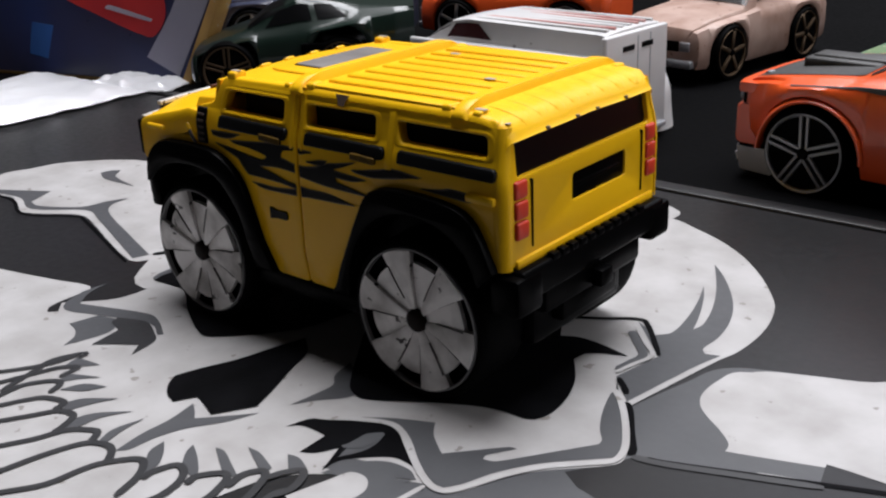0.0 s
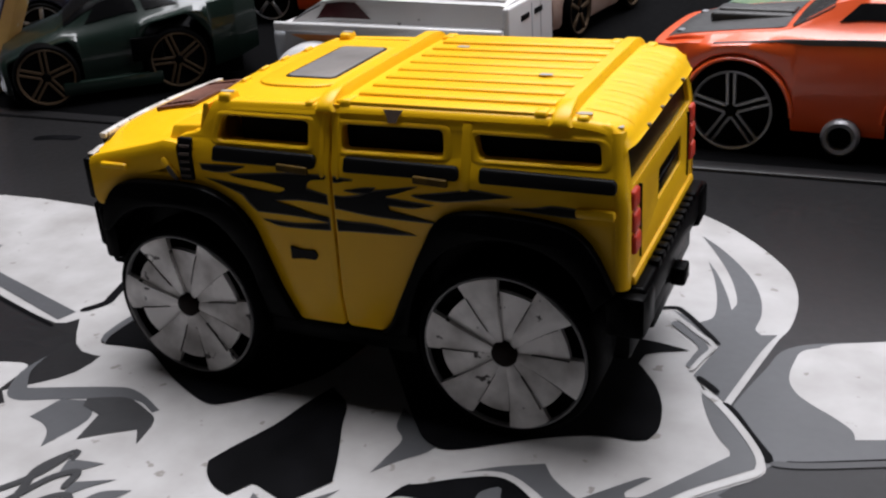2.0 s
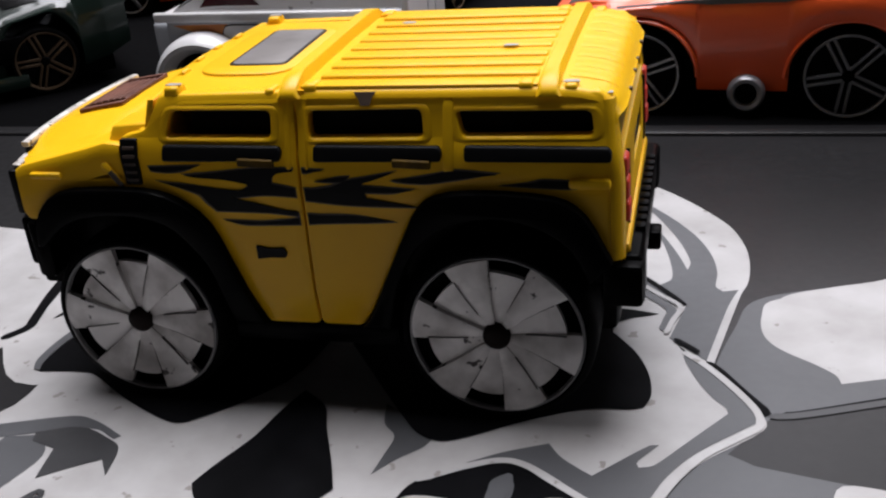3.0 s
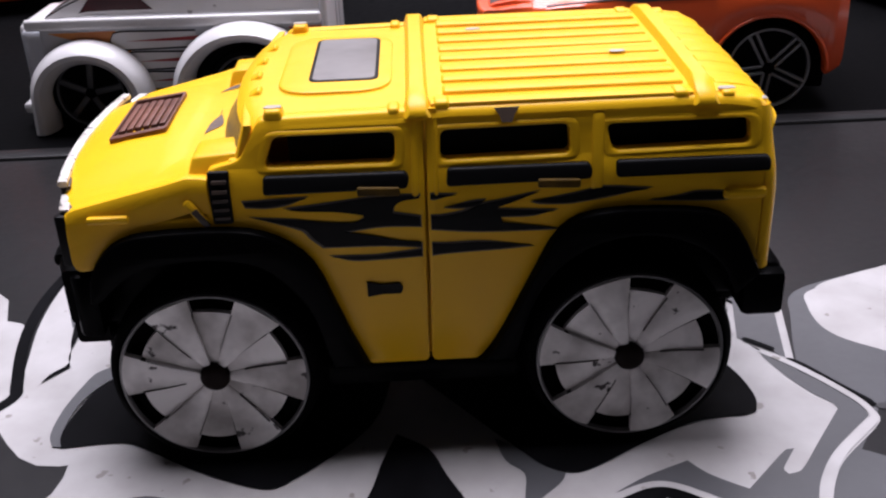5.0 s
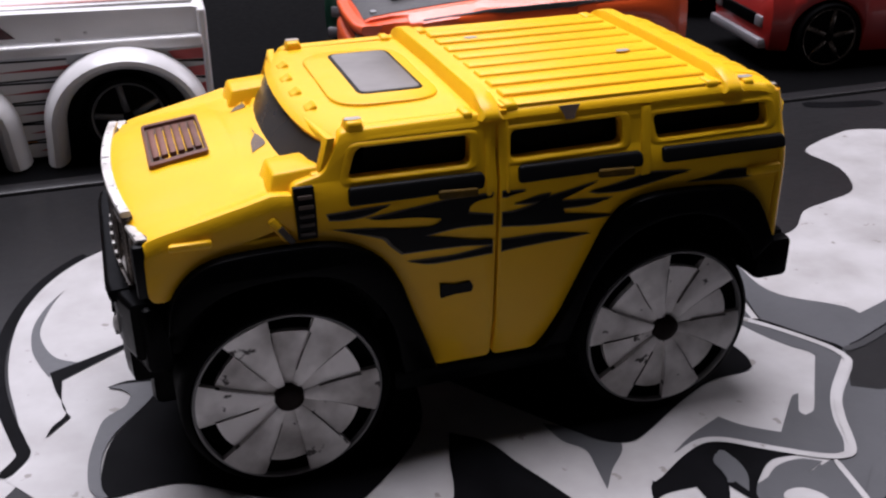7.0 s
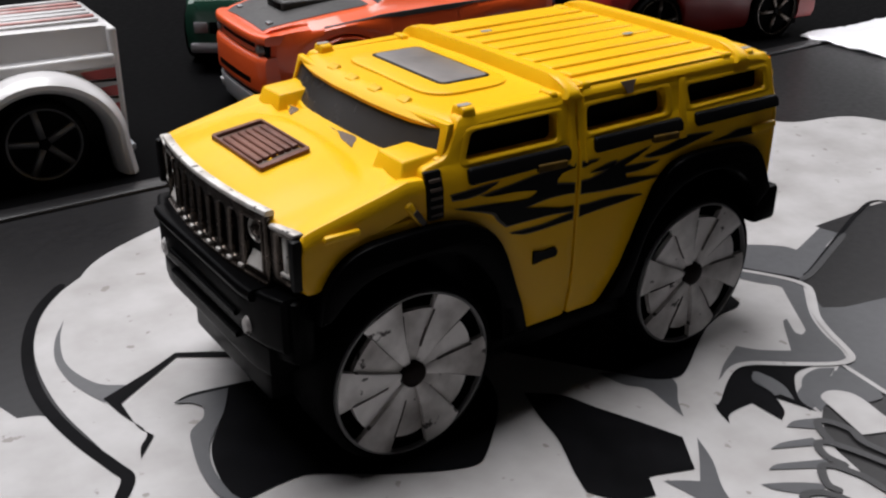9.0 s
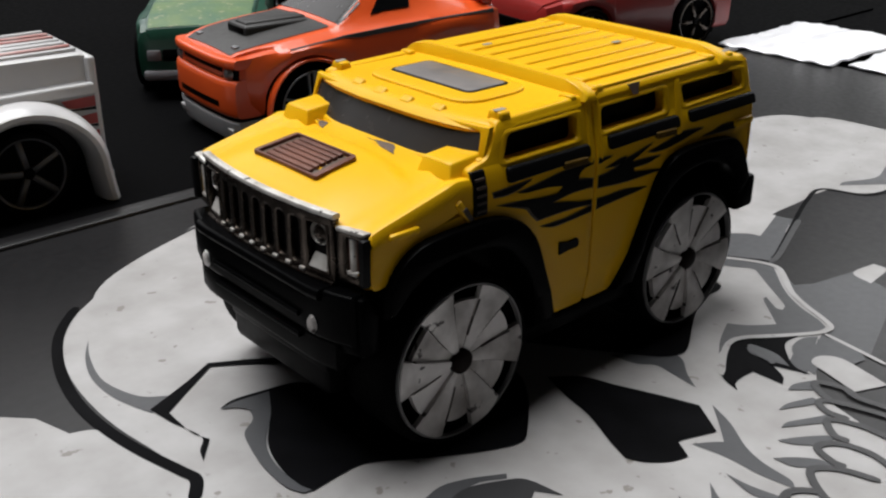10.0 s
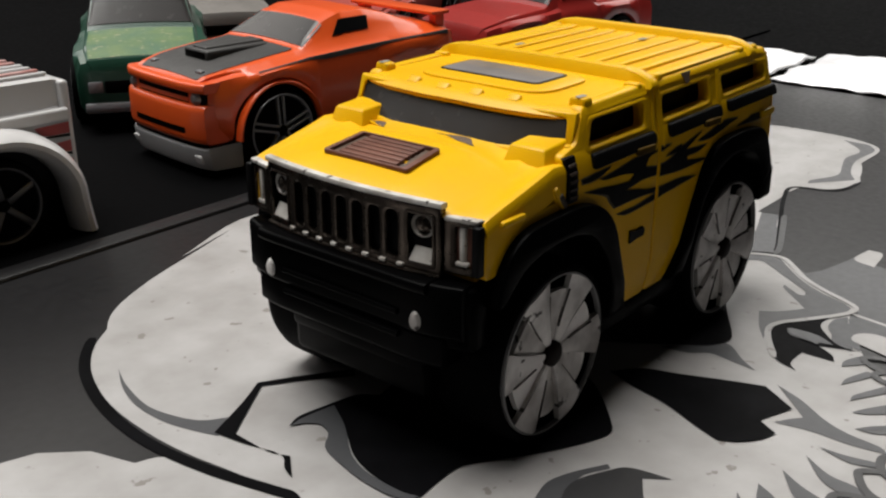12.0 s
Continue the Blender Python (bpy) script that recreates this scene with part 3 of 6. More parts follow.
printed("grey", 5, [(-3.34, 2.02), (-3.15, 2.04), (-2.77, 1.98), (-2.99, 1.60), (-3.30, 1.20), (-3.43, 0.85), (-3.45, 0.42), (-3.40, 0.25), (-3.49, 0.27), (-3.56, 0.46), (-3.55, 0.85), (-3.46, 1.27), (-3.38, 1.48), (-3.19, 1.63), (-3.12, 1.81), (-3.20, 1.94)])


def drawn(points, n=5):
    """An open curve through the points."""
    pts = [Vector(p) for p in points]
    pts = [2 * pts[0] - pts[1], *pts, 2 * pts[-1] - pts[-2]]
    out = []
    for a, b, c, d in zip(pts, pts[1:], pts[2:], pts[3:]):
        for k in range(n):
            t = k / n
            out.append(0.5 * (2 * b + (c - a) * t + (2 * a - 5 * b + 4 * c - d) * t * t + (3 * b - a - 3 * c + d) * t**3))
    return out + [pts[-2]]


def skull_board():
    """The charcoal board with its printed skull and crossbones, a low rim along the back and a step down to the table."""
    board = thing("printed_board", "charcoal board printed with a white and grey skull", "board", (0, 0, -0.07), kind="structure")
    part("panel", block((-14.4, -13, -0.07), (14.9, 7.66, 0.0), 0.03), BOARD, board)
    part("rim", block((-14.4, 7.72, -0.07), (14.9, 8.1, 0.03), 0.05), BOARD, board, "dark rounded rim along the board's edge")
    part("back_panel", block((-17.5, 8.16, -0.07), (22, 26, 0.0), 0.03), TABLE, board, "plain black panel behind the rim")
    for order, (tone, layer, width, points) in enumerate(sorted(PRINTED, key=lambda a: a[1])):
        outline = stroke(drawn(points), width) if width else flowing(points, 75 if tone == "white" else 48)
        bm = plate(outline, (), 0.0)
        bmesh.ops.triangulate(bm, faces=bm.faces)
        part("printed_shape", moved(bm, Matrix.Translation((0, 0, 0.0015 + 0.0003 * order))), PRINT[tone], board)


skull_board()


# ---- the yellow off-roader ----
MID = 1.5   # its middle line
DULL_GOLD = material("rubbed_handle", (0.10, 0.056, 0.005), 0.5, second=(0.02, 0.014, 0.005), coarse=420, fine=1500, specular=0.12)
LOUVRE = material("dark_louvre", (0.05, 0.03, 0.018), 0.55, second=(0.02, 0.012, 0.01), coarse=300, fine=1500)
LIP = material("grey_rim_lip", (0.22, 0.215, 0.22), 0.45, 0.3, second=(0.12, 0.118, 0.12), coarse=200, fine=1500)
# Grey-brown of the thin strips along the blade edges.
GROOVE = material("dark_groove", (0.16, 0.145, 0.135), 0.6, second=(0.05, 0.045, 0.042), coarse=300, fine=1500)
HUB_BROWN = material("hub_plastic", (0.010, 0.005, 0.004), 0.45, fine=1500, specular=0.08)


def lean(z):
    return float(np.interp(z, [0.9, 1.3, 2.3, 2.62, 2.8, 3.05, 3.3], [0.06, 0.0, 0.0, 0.01, 0.065, 0.11, 0.2]))


def to_side(bm, offset=0.0):
    """Lays a piece drawn in x, z against the leaning side."""
    moved(bm, SIDE)
    for z in (1.3, 2.3, 2.62, 2.8, 3.05):
        bmesh.ops.bisect_plane(bm, geom=bm.verts[:] + bm.edges[:] + bm.faces[:], plane_co=(0, 0, z), plane_no=(0, 0, 1))
    return warped(bm, lambda c: Vector((c.x, c.y + lean(c.z) - offset, c.z)))


def roof_z(x, a):
    """The roof's height at x and at the distance a from the middle line."""
    crest = float(np.interp(x, [-1.5, -1.44, -1.36, -1.2, -1.0, -0.05, 0.1, 0.25, 2.3, 2.5, 2.65, 2.78, 2.86, 2.92, 2.96],
                            [3.085, 3.125, 3.15, 3.165, 3.172, 3.176, 3.2, 3.218, 3.224, 3.216, 3.2, 3.17, 3.13, 3.065, 2.985]))
    return crest - float(np.interp(a, [0, 1.1, 1.25, 1.33, 1.36, 1.38], [-0.012, 0.0, 0.01, 0.02, 0.038, 0.085]))


def nose_x(y):
    """The bowed front edge in plan."""
    a = abs(y - MID)
    return -3.0 + 0.10 * (a / 1.1) ** 2


def hood_z(x, y):
    a = abs(y - MID)
    return float(np.interp(x, [-3.0, -2.96, -2.86, -2.7, -2.45, -2.1, -1.3], [2.585, 2.615, 2.65, 2.69, 2.742, 2.785, 2.86])) - 0.022 * float(np.interp(x + 0.12 * (a / 1.1) ** 2, [-1.93, -1.89], [0, 1])) - (0.035 + 0.025 * (x + 3.05)) * (a / 1.1) ** 2


def offroader():
    car = thing("toy_offroader", "yellow die-cast toy off-roader with big silver wheels and black flames", "toy car", (0, MID, 0))
    # sides, in two panels with the door seam between them
    front = [(-2.82, 2.40), (-2.83, 2.05), (-2.79, 1.97), (-2.66, 1.97), (-2.6, 2.06), (-2.47, 2.2), (-2.2, 2.3), (-1.48, 2.31), (-1.13, 2.21),
             (-0.86, 1.97), (-0.69, 1.53), (-0.47, 0.90), (0.063, 0.90), (0.10, 3.19), (-1.20, 3.17), (-1.37, 2.86), (-1.64, 2.80), (-1.66, 2.42)]
    rear = [(0.08, 0.90), (0.5, 0.90), (0.62, 1.08), (1.11, 2.1), (1.33, 2.28), (1.75, 2.33), (2.38, 2.28), (2.63, 2.12), (2.80, 1.71), (2.84, 1.70),
            (2.84, 2.4), (2.83, 2.75), (2.79, 3.17), (0.117, 3.19)]
    w1 = [(-1.09, 3.03), (-0.13, 3.03), (-0.14, 2.785), (-1.18, 2.79)]
    w2 = [(0.23, 3.025), (1.25, 3.035), (1.26, 2.795), (0.22, 2.785)]
    w3 = [(1.55, 3.015), (2.69, 3.015), (2.71, 2.81), (1.60, 2.80)]
    side = joined(to_side(plate(fillet(front, 0.06), [fillet(w1, 0.06)], 0.14, 0.022)),
                  to_side(plate(fillet(rear, 0.07), [fillet(w2, 0.06), fillet(w3, 0.06)], 0.14, 0.022)))
    # raised frames round the windows, pillars and lower bumps
    for w in (w1, w2, w3):
        c = Vector((sum(p[0] for p in w) / 4, sum(p[1] for p in w) / 4))
        big = [(c.x + (p[0] - c.x) * 1.17, c.y + (p[1] - c.y) * 1.42) for p in w]
        side = joined(side, to_side(plate(fillet(big, 0.1), [fillet(w, 0.06)], 0.05, 0.02), 0.006))
    for a, b in (((1.42, 2.50), (1.52, 3.12)), ((-0.02, 2.50), (0.04, 3.2)), ((0.16, 2.5), (0.2, 3.2))):
        side = joined(side, to_side(plate(fillet([(a[0], a[1]), (b[0], a[1]), (b[0] + 0.02, b[1]), (a[0] + 0.02, b[1])], 0.03), (), 0.05, 0.02), 0.014))
    for a, b in (((2.50, 2.37), (2.85, 2.46)), ((-2.63, 2.405), (-2.29, 2.475))):
        side = joined(side, block((a[0], -0.05, a[1]), (b[0], 0.1, b[1]), 0.03))
    # slanted bump ahead of the side vent
    side = joined(side, moved(block((-0.05, -0.035, -0.14), (0.03, 0.14, 0.14), 0.03), Matrix.Translation((-1.74, 0, 2.46)) @ Matrix.Rotation(radians(-35), 4, "Y")))
    # hood and fender tops in one skin: side, crest, groove, crowned hood
    ys = [0.0, -0.005, 0.0, 0.03, 0.07, 0.12, 0.2, 0.3, 0.42, 0.6, 0.85, 1.15, 1.5]
    rows = []
    for k, u in enumerate((0, 0, 0.012, 0.03, 0.08, 0.16, 0.27, 0.38, 0.48, 0.53, 0.55, 0.565, 0.58, 0.595, 0.61, 0.63, 0.68, 0.76, 0.86, 0.95, 1.0)):
        row = []
        for j, y in enumerate(ys):
            x0 = nose_x(y) + (0.01 if y < 0.1 else 0)
            x = x0 + u * (float(np.interp(y, [0.2, 0.3, 0.5], [-1.64, -1.5, -1.2])) - x0)
            c = float(np.interp(x, [-2.82, -2.7, -2.4, -2.0, -1.78, -1.64], [2.495, 2.54, 2.61, 2.705, 2.765, 2.74]))
            g = float(np.interp(x, [-2.9, -2.7, -2.4, -1.97, -1.6], [2.51, 2.555, 2.61, 2.685, 2.765]))
            z = [c - 0.3, c - 0.14, c - 0.06, c - 0.012, c, c - 0.012, g - 0.005, g, g + 0.025][j] if j < 9 else hood_z(x, y) - (0.03 if j == 9 else 0)
            row.append(Vector((x, y, z - (0.035 if k == 0 else 0.012 if k == 1 else 0.003 if k == 2 else 0))))
        rows.append(row)
    side = joined(side, grid_surface(rows))
    # cowl box at the foot of the windscreen pillar, its top drawn in
    cowl = warped(block((-1.84, 0.10, 2.60), (-1.22, 0.62, 2.875), 0.022, 2),
                  lambda c: Vector((c.x + (0.10 if c.x < -1.6 else 0.0) * max(0, c.z - 2.72) / 0.18, 0.36 + (c.y - 0.36) * (1 - 0.32 * max(0, c.z - 2.72) / 0.18), c.z + (0.03 * (c.x + 1.8) / 0.5 if c.z > 2.72 else 0))))
    side = joined(side, cowl, block((-1.47, 0.10, 2.5), (-1.2, 0.3, 2.86), 0.03, 2))
    # rounded rear corner between the side and the tail
    corner = []
    for z in np.linspace(1.70, 3.10, 15):
        back = max(0, z - 2.45) * 0.13
        corner.append([Vector((2.85 - back * 0.75 + (0.11 - back * 0.2) * math.sin(k), lean(z) + 0.10 - 0.10 * math.cos(k), z)) for k in np.linspace(-0.1, 1.67, 9)])
    side = joined(side, grid_surface(corner))
    # inner shell that closes the seam, floor of the cabin, pillars and screen surround
    inner = joined(block((-2.6, 0.14, 2.34), (2.86, 2.86, 2.5), 0.02), block((-0.5, 0.12, 0.95), (0.55, 2.88, 2.4), 0.02),
                   block((0.0, 0.14, 2.4), (0.2, 2.86, 3.2), 0.0), block((-2.76, 0.16, 1.9), (-2.62, 2.84, 2.42), 0.03))
    def bent(bm):
        for c in np.linspace(-1.3, 1.3, 11):
            bmesh.ops.bisect_plane(bm, geom=bm.verts[:] + bm.edges[:] + bm.faces[:], plane_co=(c, 0, 0), plane_no=(1, 0, 0))
        moved(bm, FRONT)
        return warped(bm, lambda c: Vector((-1.45 + c.x + 0.10 * (c.y / 1.25) ** 2 + 0.80 * (1 - 0.5 * (c.y / 1.25) ** 2) * (c.z - 3.09), MID + c.y, c.z)))
    screen = bent(plate([(-1.39, 2.66), (1.39, 2.66), (1.37, 3.13), (-1.37, 3.13)], [fillet([(-1.33, 2.80), (-0.6, 2.78), (0.6, 2.78), (1.33, 2.80), (1.29, 3.085), (0.6, 3.10), (-0.6, 3.10), (-1.29, 3.085)], 0.05)], 0.07, 0.012))
    # roof: a crowned skin with a bowed brow and a drooping tail edge
    rows = []
    for x in (-1.5, -1.49, -1.46, -1.42, -1.36, -1.28, -1.15, -1.0, -0.5, -0.1, 0.05, 0.15, 0.3, 0.8, 1.6, 2.3, 2.5, 2.6, 2.7, 2.78, 2.84, 2.89, 2.93, 2.955, 2.97):
        row = []
        for y in (0.12, 0.13, 0.15, 0.18, 0.22, 0.28, 0.36, 0.6, 0.85, 1.15, 1.5, 1.85, 2.15, 2.4, 2.64, 2.72, 2.78, 2.82, 2.85, 2.87, 2.88):
            a = abs(y - MID)
            bow = 0.13 * (a / 1.25) ** 2 * float(np.interp(x, [-1.4, -0.9], [1, 0])) + 0.08 * (a / 1.38) ** 8 * (x < -1.0)
            tuck = -0.08 * (a / 1.38) ** 14 * float(np.interp(x, [2.6, 2.95], [0, 1]))
            dent = 0.010 * noise.noise(Vector((x * 3, y * 3, 1.7))) * float(np.interp(x, [2.5, 2.9], [0, 1])) + 0.004 * noise.noise(Vector((x * 5, y * 4, 0.3)))
            row.append((x + bow + tuck, y, roof_z(x, a) + dent))
        rows.append(row)
    rows.insert(0, [(x + 0.03, y, z - 0.05) for x, y, z in rows[0]])
    rows.append([(x - 0.06, y, z - 0.03) for x, y, z in rows[-1]])
    roof = grid_surface(rows)
    hump = moved(plate(fillet([(-1.12, 0.66), (-0.14, 0.66), (-0.14, 2.34), (-1.12, 2.34)], 0.34, 8), (), 0.10, 0.04), Matrix.Translation((0, 0, 3.208)))
    ribs = []
    for k in range(8):
        y = 0.49 + k * (2.02 / 7)
        ribs.append(block((0.27, y - 0.092, 3.19), (2.22, y + 0.092, 3.252), 0.026, 3))
        ribs.append(grid_surface([[Vector((x, y + u * w, roof_z(x, abs(y - MID)) - 0.02 + h * g)) for u, g in ((-0.1, 0), (-0.085, 0.8), (-0.05, 1), (0.05, 1), (0.085, 0.8), (0.1, 0))]
                                   for x, w, h in ((2.46, 0.8, 0.0), (2.48, 1, 0.028), (2.6, 1, 0.03), (2.72, 1, 0.03), (2.80, 0.95, 0.03), (2.86, 0.85, 0.028), (2.90, 0.7, 0.018))], True))

    def bar(x, high):
        rows = []
        for y, w, h in ((0.09, 0.9, 0.0), (0.11, 1.0, 0.22), (0.17, 1.15, 0.5), (0.27, 1.15, 0.8), (0.42, 1.0, 0.98), (0.9, 1.0, 1.0), (1.5, 1.0, 1.02), (2.1, 1.0, 1.0), (2.58, 1.0, 0.98), (2.73, 1.15, 0.8), (2.83, 1.15, 0.5), (2.89, 1.0, 0.22), (2.91, 0.9, 0.0)):
            top = 3.17 + (high - 3.17) * h
            rows.append([Vector((x + u * w, y, 3.14 + (top - 3.14) * v)) for u, v in ((-0.105, 0), (-0.066, 0.94), (-0.055, 1.0), (0.055, 1.0), (0.066, 0.94), (0.105, 0))])
        return grid_surface(rows, True)
    bars = [bar(0.06, 3.315), bar(2.34, 3.315)]
    rails = [block((0.16, min(y, y + s * 0.17), 3.12), (2.25, max(y, y + s * 0.17), 3.23), 0.014, 2) for y, s in ((0.17, 1), (2.83, -1))]
    feet = []
    for y in (0.25, 2.75):
        for x, l, h in ((-1.08, 0.10, 3.235), (-0.13, 0.07, 3.212), (0.25, 0.09, 3.248), (2.15, 0.09, 3.248), (2.52, 0.08, 3.226)):
            feet.append(warped(block((x - l, y - 0.10, 3.06), (x + l, y + 0.085, h), 0.035, 3), lambda c: Vector((c.x + (x - c.x) * 0.3 * (c.z > 3.17), c.y, c.z))))
    for y, x in ((0.86, -1.30), (1.29, -1.345), (1.71, -1.345), (2.14, -1.30)):
        feet.append(warped(block((x - 0.05, y - 0.08, 3.10), (x + 0.055, y + 0.08, 3.197), 0.03, 3), lambda c: Vector((c.x, c.y, c.z - 0.03 * (c.x < x)))))
    # tail: gate with window opening, lamps' bulges, steps under the roof edge
    gate = plate(fillet([(-1.40, 1.72), (1.40, 1.72), (1.40, 2.6), (1.34, 3.10), (-1.34, 3.10), (-1.40, 2.6)], 0.05),
                 [fillet([(-1.26, 2.605), (1.26, 2.605), (1.24, 2.985), (-1.24, 2.985)], 0.05), fillet([(-0.34, 2.13), (0.71, 2.13), (0.71, 2.42), (-0.34, 2.42)], 0.05)], 0.16, 0.02)
    gate = warped(moved(gate, REAR), lambda c: Vector((2.965 + c.x - max(0, c.z - 2.45) * 0.13 - 0.012 * (c.y / 1.4) ** 2, MID + c.y, c.z)))
    seams = [block((2.93, MID + s * 1.06 - 0.007, 1.86), (2.975, MID + s * 1.06 + 0.007, 2.56), 0.003) for s in (-1, 1)]
    ledge = block((2.80, 0.16, 1.68), (2.99, 2.84, 1.79), 0.035)
    body = joined(side.copy(), mirror_y(side, MID), inner, screen, roof, hump, *ribs, *bars, *rails, *feet, gate, ledge)
    side.free()
    bmesh.ops.recalc_face_normals(body, faces=body.faces)
    part("body", body, YELLOW, car, "yellow enamelled metal body", smooth=35)
    part("tailgate_seam", seams[0], BLACK_PAINT, car)
    part("tailgate_seam", seams[1], BLACK_PAINT, car)
    # dark insides and glass
    part("cabin_interior", block((-1.0, 0.26, 2.5), (2.72, 2.74, 3.1), 0.02), BLACK_GLASS, car, "black smoked window insert")
    ws = bent(plate(fillet([(-1.36, 2.72), (1.36, 2.72), (1.33, 3.11), (-1.33, 3.11)], 0.03), (), 0.03, 0.006))
    part("windscreen", moved(ws, Matrix.Translation((0.03, 0, 0))), GREY_GLASS, car, "dark grey windscreen")
    rw = warped(moved(plate([(-1.29, 2.57), (1.29, 2.57), (1.27, 3.03), (-1.27, 3.03)], (), 0.03), REAR), lambda c: Vector((2.90 + c.x - max(0, c.z - 2.45) * 0.13, MID + c.y, c.z)))
    part("rear_window", rw, BLACK_GLASS, car)
    part("sunroof", moved(plate(fillet([(-0.83, 0.93), (-0.29, 0.93), (-0.29, 2.17), (-0.83, 2.17)], 0.08, 6), (), 0.04, 0.01), Matrix.Translation((0, 0, 3.222))), SUN_GLASS, car, "mottled grey sunroof pane, paled to suggest reflection")
    part("sunroof_seal", moved(plate(fillet([(-0.86, 0.90), (-0.26, 0.90), (-0.26, 2.20), (-0.86, 2.20)], 0.10, 6), (), 0.04, 0.01), Matrix.Translation((0, 0, 3.215))), BLACK_PAINT, car)
    part("plate_recess", block((2.82, 1.12, 2.08), (2.935, 2.25, 2.46), 0.02), BLACK_PLASTIC, car)
    part("plate_bar", block((2.9, 1.24, 2.25), (2.955, 2.13, 2.30), 0.02), BLACK_PLASTIC, car)
    # paint on the sides
    for mirrored in (False, True):
        flip = (lambda b: mirror_y(b, MID)) if mirrored else (lambda b: b.copy())

        def on_side(name, outline, mat, offset, thick=0.01, label="", bevel=0.0):
            b = to_side(plate(outline, (), thick, bevel), offset)
            part(name, flip(b), mat, car, label)
            b.free()
        for b in ([(-1.19, 2.745), (-0.06, 2.735), (-0.03, 2.69), (-0.05, 2.60), (-1.20, 2.595)], [(0.27, 2.745), (1.40, 2.74), (1.43, 2.69), (1.42, 2.61), (0.26, 2.60)],
                  [(1.62, 2.745), (2.83, 2.735), (2.86, 2.70), (2.86, 2.61), (1.62, 2.61)]):
            on_side("door_strip", fillet(b, 0.04), BLACK_PAINT, 0.06, 0.06, "black painted strip under the window", 0.02)
        for x in (-0.36, 1.08):
            on_side("door_handle", fillet([(x - 0.09, 2.565), (x + 0.25, 2.55), (x + 0.25, 2.625), (x - 0.09, 2.64)], 0.02), DULL_GOLD, 0.08, 0.05, "", 0.012)
        flames = ([(-1.37, 2.529), (-1.17, 2.534), (-0.86, 2.542), (-1.02, 2.5), (-1.19, 2.48), (-1.35, 2.494)],
                  [(-1.03, 2.45), (-0.73, 2.478), (-0.39, 2.516), (-0.14, 2.525), (0.04, 2.524), (0.04, 2.498), (-0.11, 2.476), (-0.17, 2.424), (-0.18, 2.376), (0.04, 2.332), (0.04, 2.255), (-0.14, 2.266),
                   (-0.31, 2.266), (-0.58, 2.234), (-0.33, 2.183), (-0.12, 2.131), (0.04, 2.113), (0.04, 2.066), (-0.27, 2.095), (-0.75, 2.104), (-0.84, 2.191), (-0.91, 2.273), (-1.29, 2.386), (-0.94, 2.351),
                   (-0.52, 2.313), (-0.41, 2.345), (-0.42, 2.372), (-0.64, 2.411), (-0.91, 2.429)],
                  [(0.13, 2.335), (0.24, 2.334), (0.40, 2.363), (0.53, 2.414), (0.76, 2.458), (1.0, 2.505), (0.81, 2.431), (0.68, 2.39), (0.67, 2.365), (1.14, 2.332), (0.94, 2.307), (0.69, 2.309), (0.71, 2.253),
                   (1.18, 2.177), (0.91, 2.175), (0.51, 2.185), (0.13, 2.223)],
                  [(0.13, 2.525), (0.34, 2.51), (0.17, 2.487), (0.13, 2.492)],
                  [(-0.7, 2.007), (-0.49, 2.002), (-0.33, 2.0), (-0.14, 2.018), (0.04, 2.04), (0.04, 1.985), (-0.27, 1.973), (-0.52, 1.974)],
                  [(0.13, 2.086), (0.25, 2.079), (0.58, 2.076), (0.94, 2.034), (0.72, 2.017), (0.52, 2.01), (0.25, 1.998), (0.13, 1.987)],
                  [(0.24, 2.413), (0.43, 2.438), (0.57, 2.453), (0.5, 2.409), (0.37, 2.401)],
                  [(0.95, 2.432), (1.17, 2.449), (1.37, 2.488), (1.51, 2.52), (1.9, 2.485), (1.58, 2.446), (1.38, 2.414), (1.24, 2.399), (1.04, 2.407)],
                  [(1.91, 2.396), (2.16, 2.41), (2.3, 2.439), (2.77, 2.413), (2.55, 2.372), (2.31, 2.373)])
        for b in flames:
            c = Vector((sum(p[0] for p in b) / len(b), sum(p[1] for p in b) / len(b)))
            halo = [(c.x + (p[0] - c.x) * 1.05, p[1] + (0.014 if p[1] > c.y else -0.014)) for p in b]
            halo = [(min(p[0], 0.05) if c.x < 0.08 else max(p[0], 0.125), p[1]) for p in halo]
            on_side("flame_edge", flowing(halo, 40), GREY_PAINT, 0.006, 0.006)
            on_side("flame", flowing(b, 40), BLACK_PAINT, 0.012, 0.006, "black flame graphic")
        on_side("badge", fillet([(-0.43, 1.62), (-0.3, 1.64), (-0.15, 1.64), (-0.13, 1.69), (-0.16, 1.74), (-0.3, 1.73), (-0.43, 1.76)], 0.015), BLACK_PAINT, 0.02, 0.02)
        on_side("paint_chip", [(0.66, 3.185), (0.86, 3.185), (0.82, 3.13), (0.80, 3.075), (0.72, 3.075), (0.70, 3.13)], CHIP_BROWN, 0.03, 0.006, "brown paint chip")
        on_side("side_vent", fillet([(-1.62, 2.36), (-1.46, 2.36), (-1.46, 2.79), (-1.63, 2.79)], 0.02), BLACK_PAINT, 0.03, 0.09, "", 0.008)
        for k in range(5):
            on_side("vent_louvre", fillet([(-1.60, 2.40 + 0.075 * k), (-1.48, 2.40 + 0.075 * k), (-1.48, 2.425 + 0.075 * k), (-1.60, 2.425 + 0.075 * k)], 0.008), LOUVRE, 0.045, 0.03)
        # worn paint along the slanted bump
        chip = moved(block((-0.02, -0.045, -0.12), (0.035, -0.02, 0.06), 0.01), Matrix.Translation((-1.735, 0, 2.44)) @ Matrix.Rotation(radians(-35), 4, "Y"))
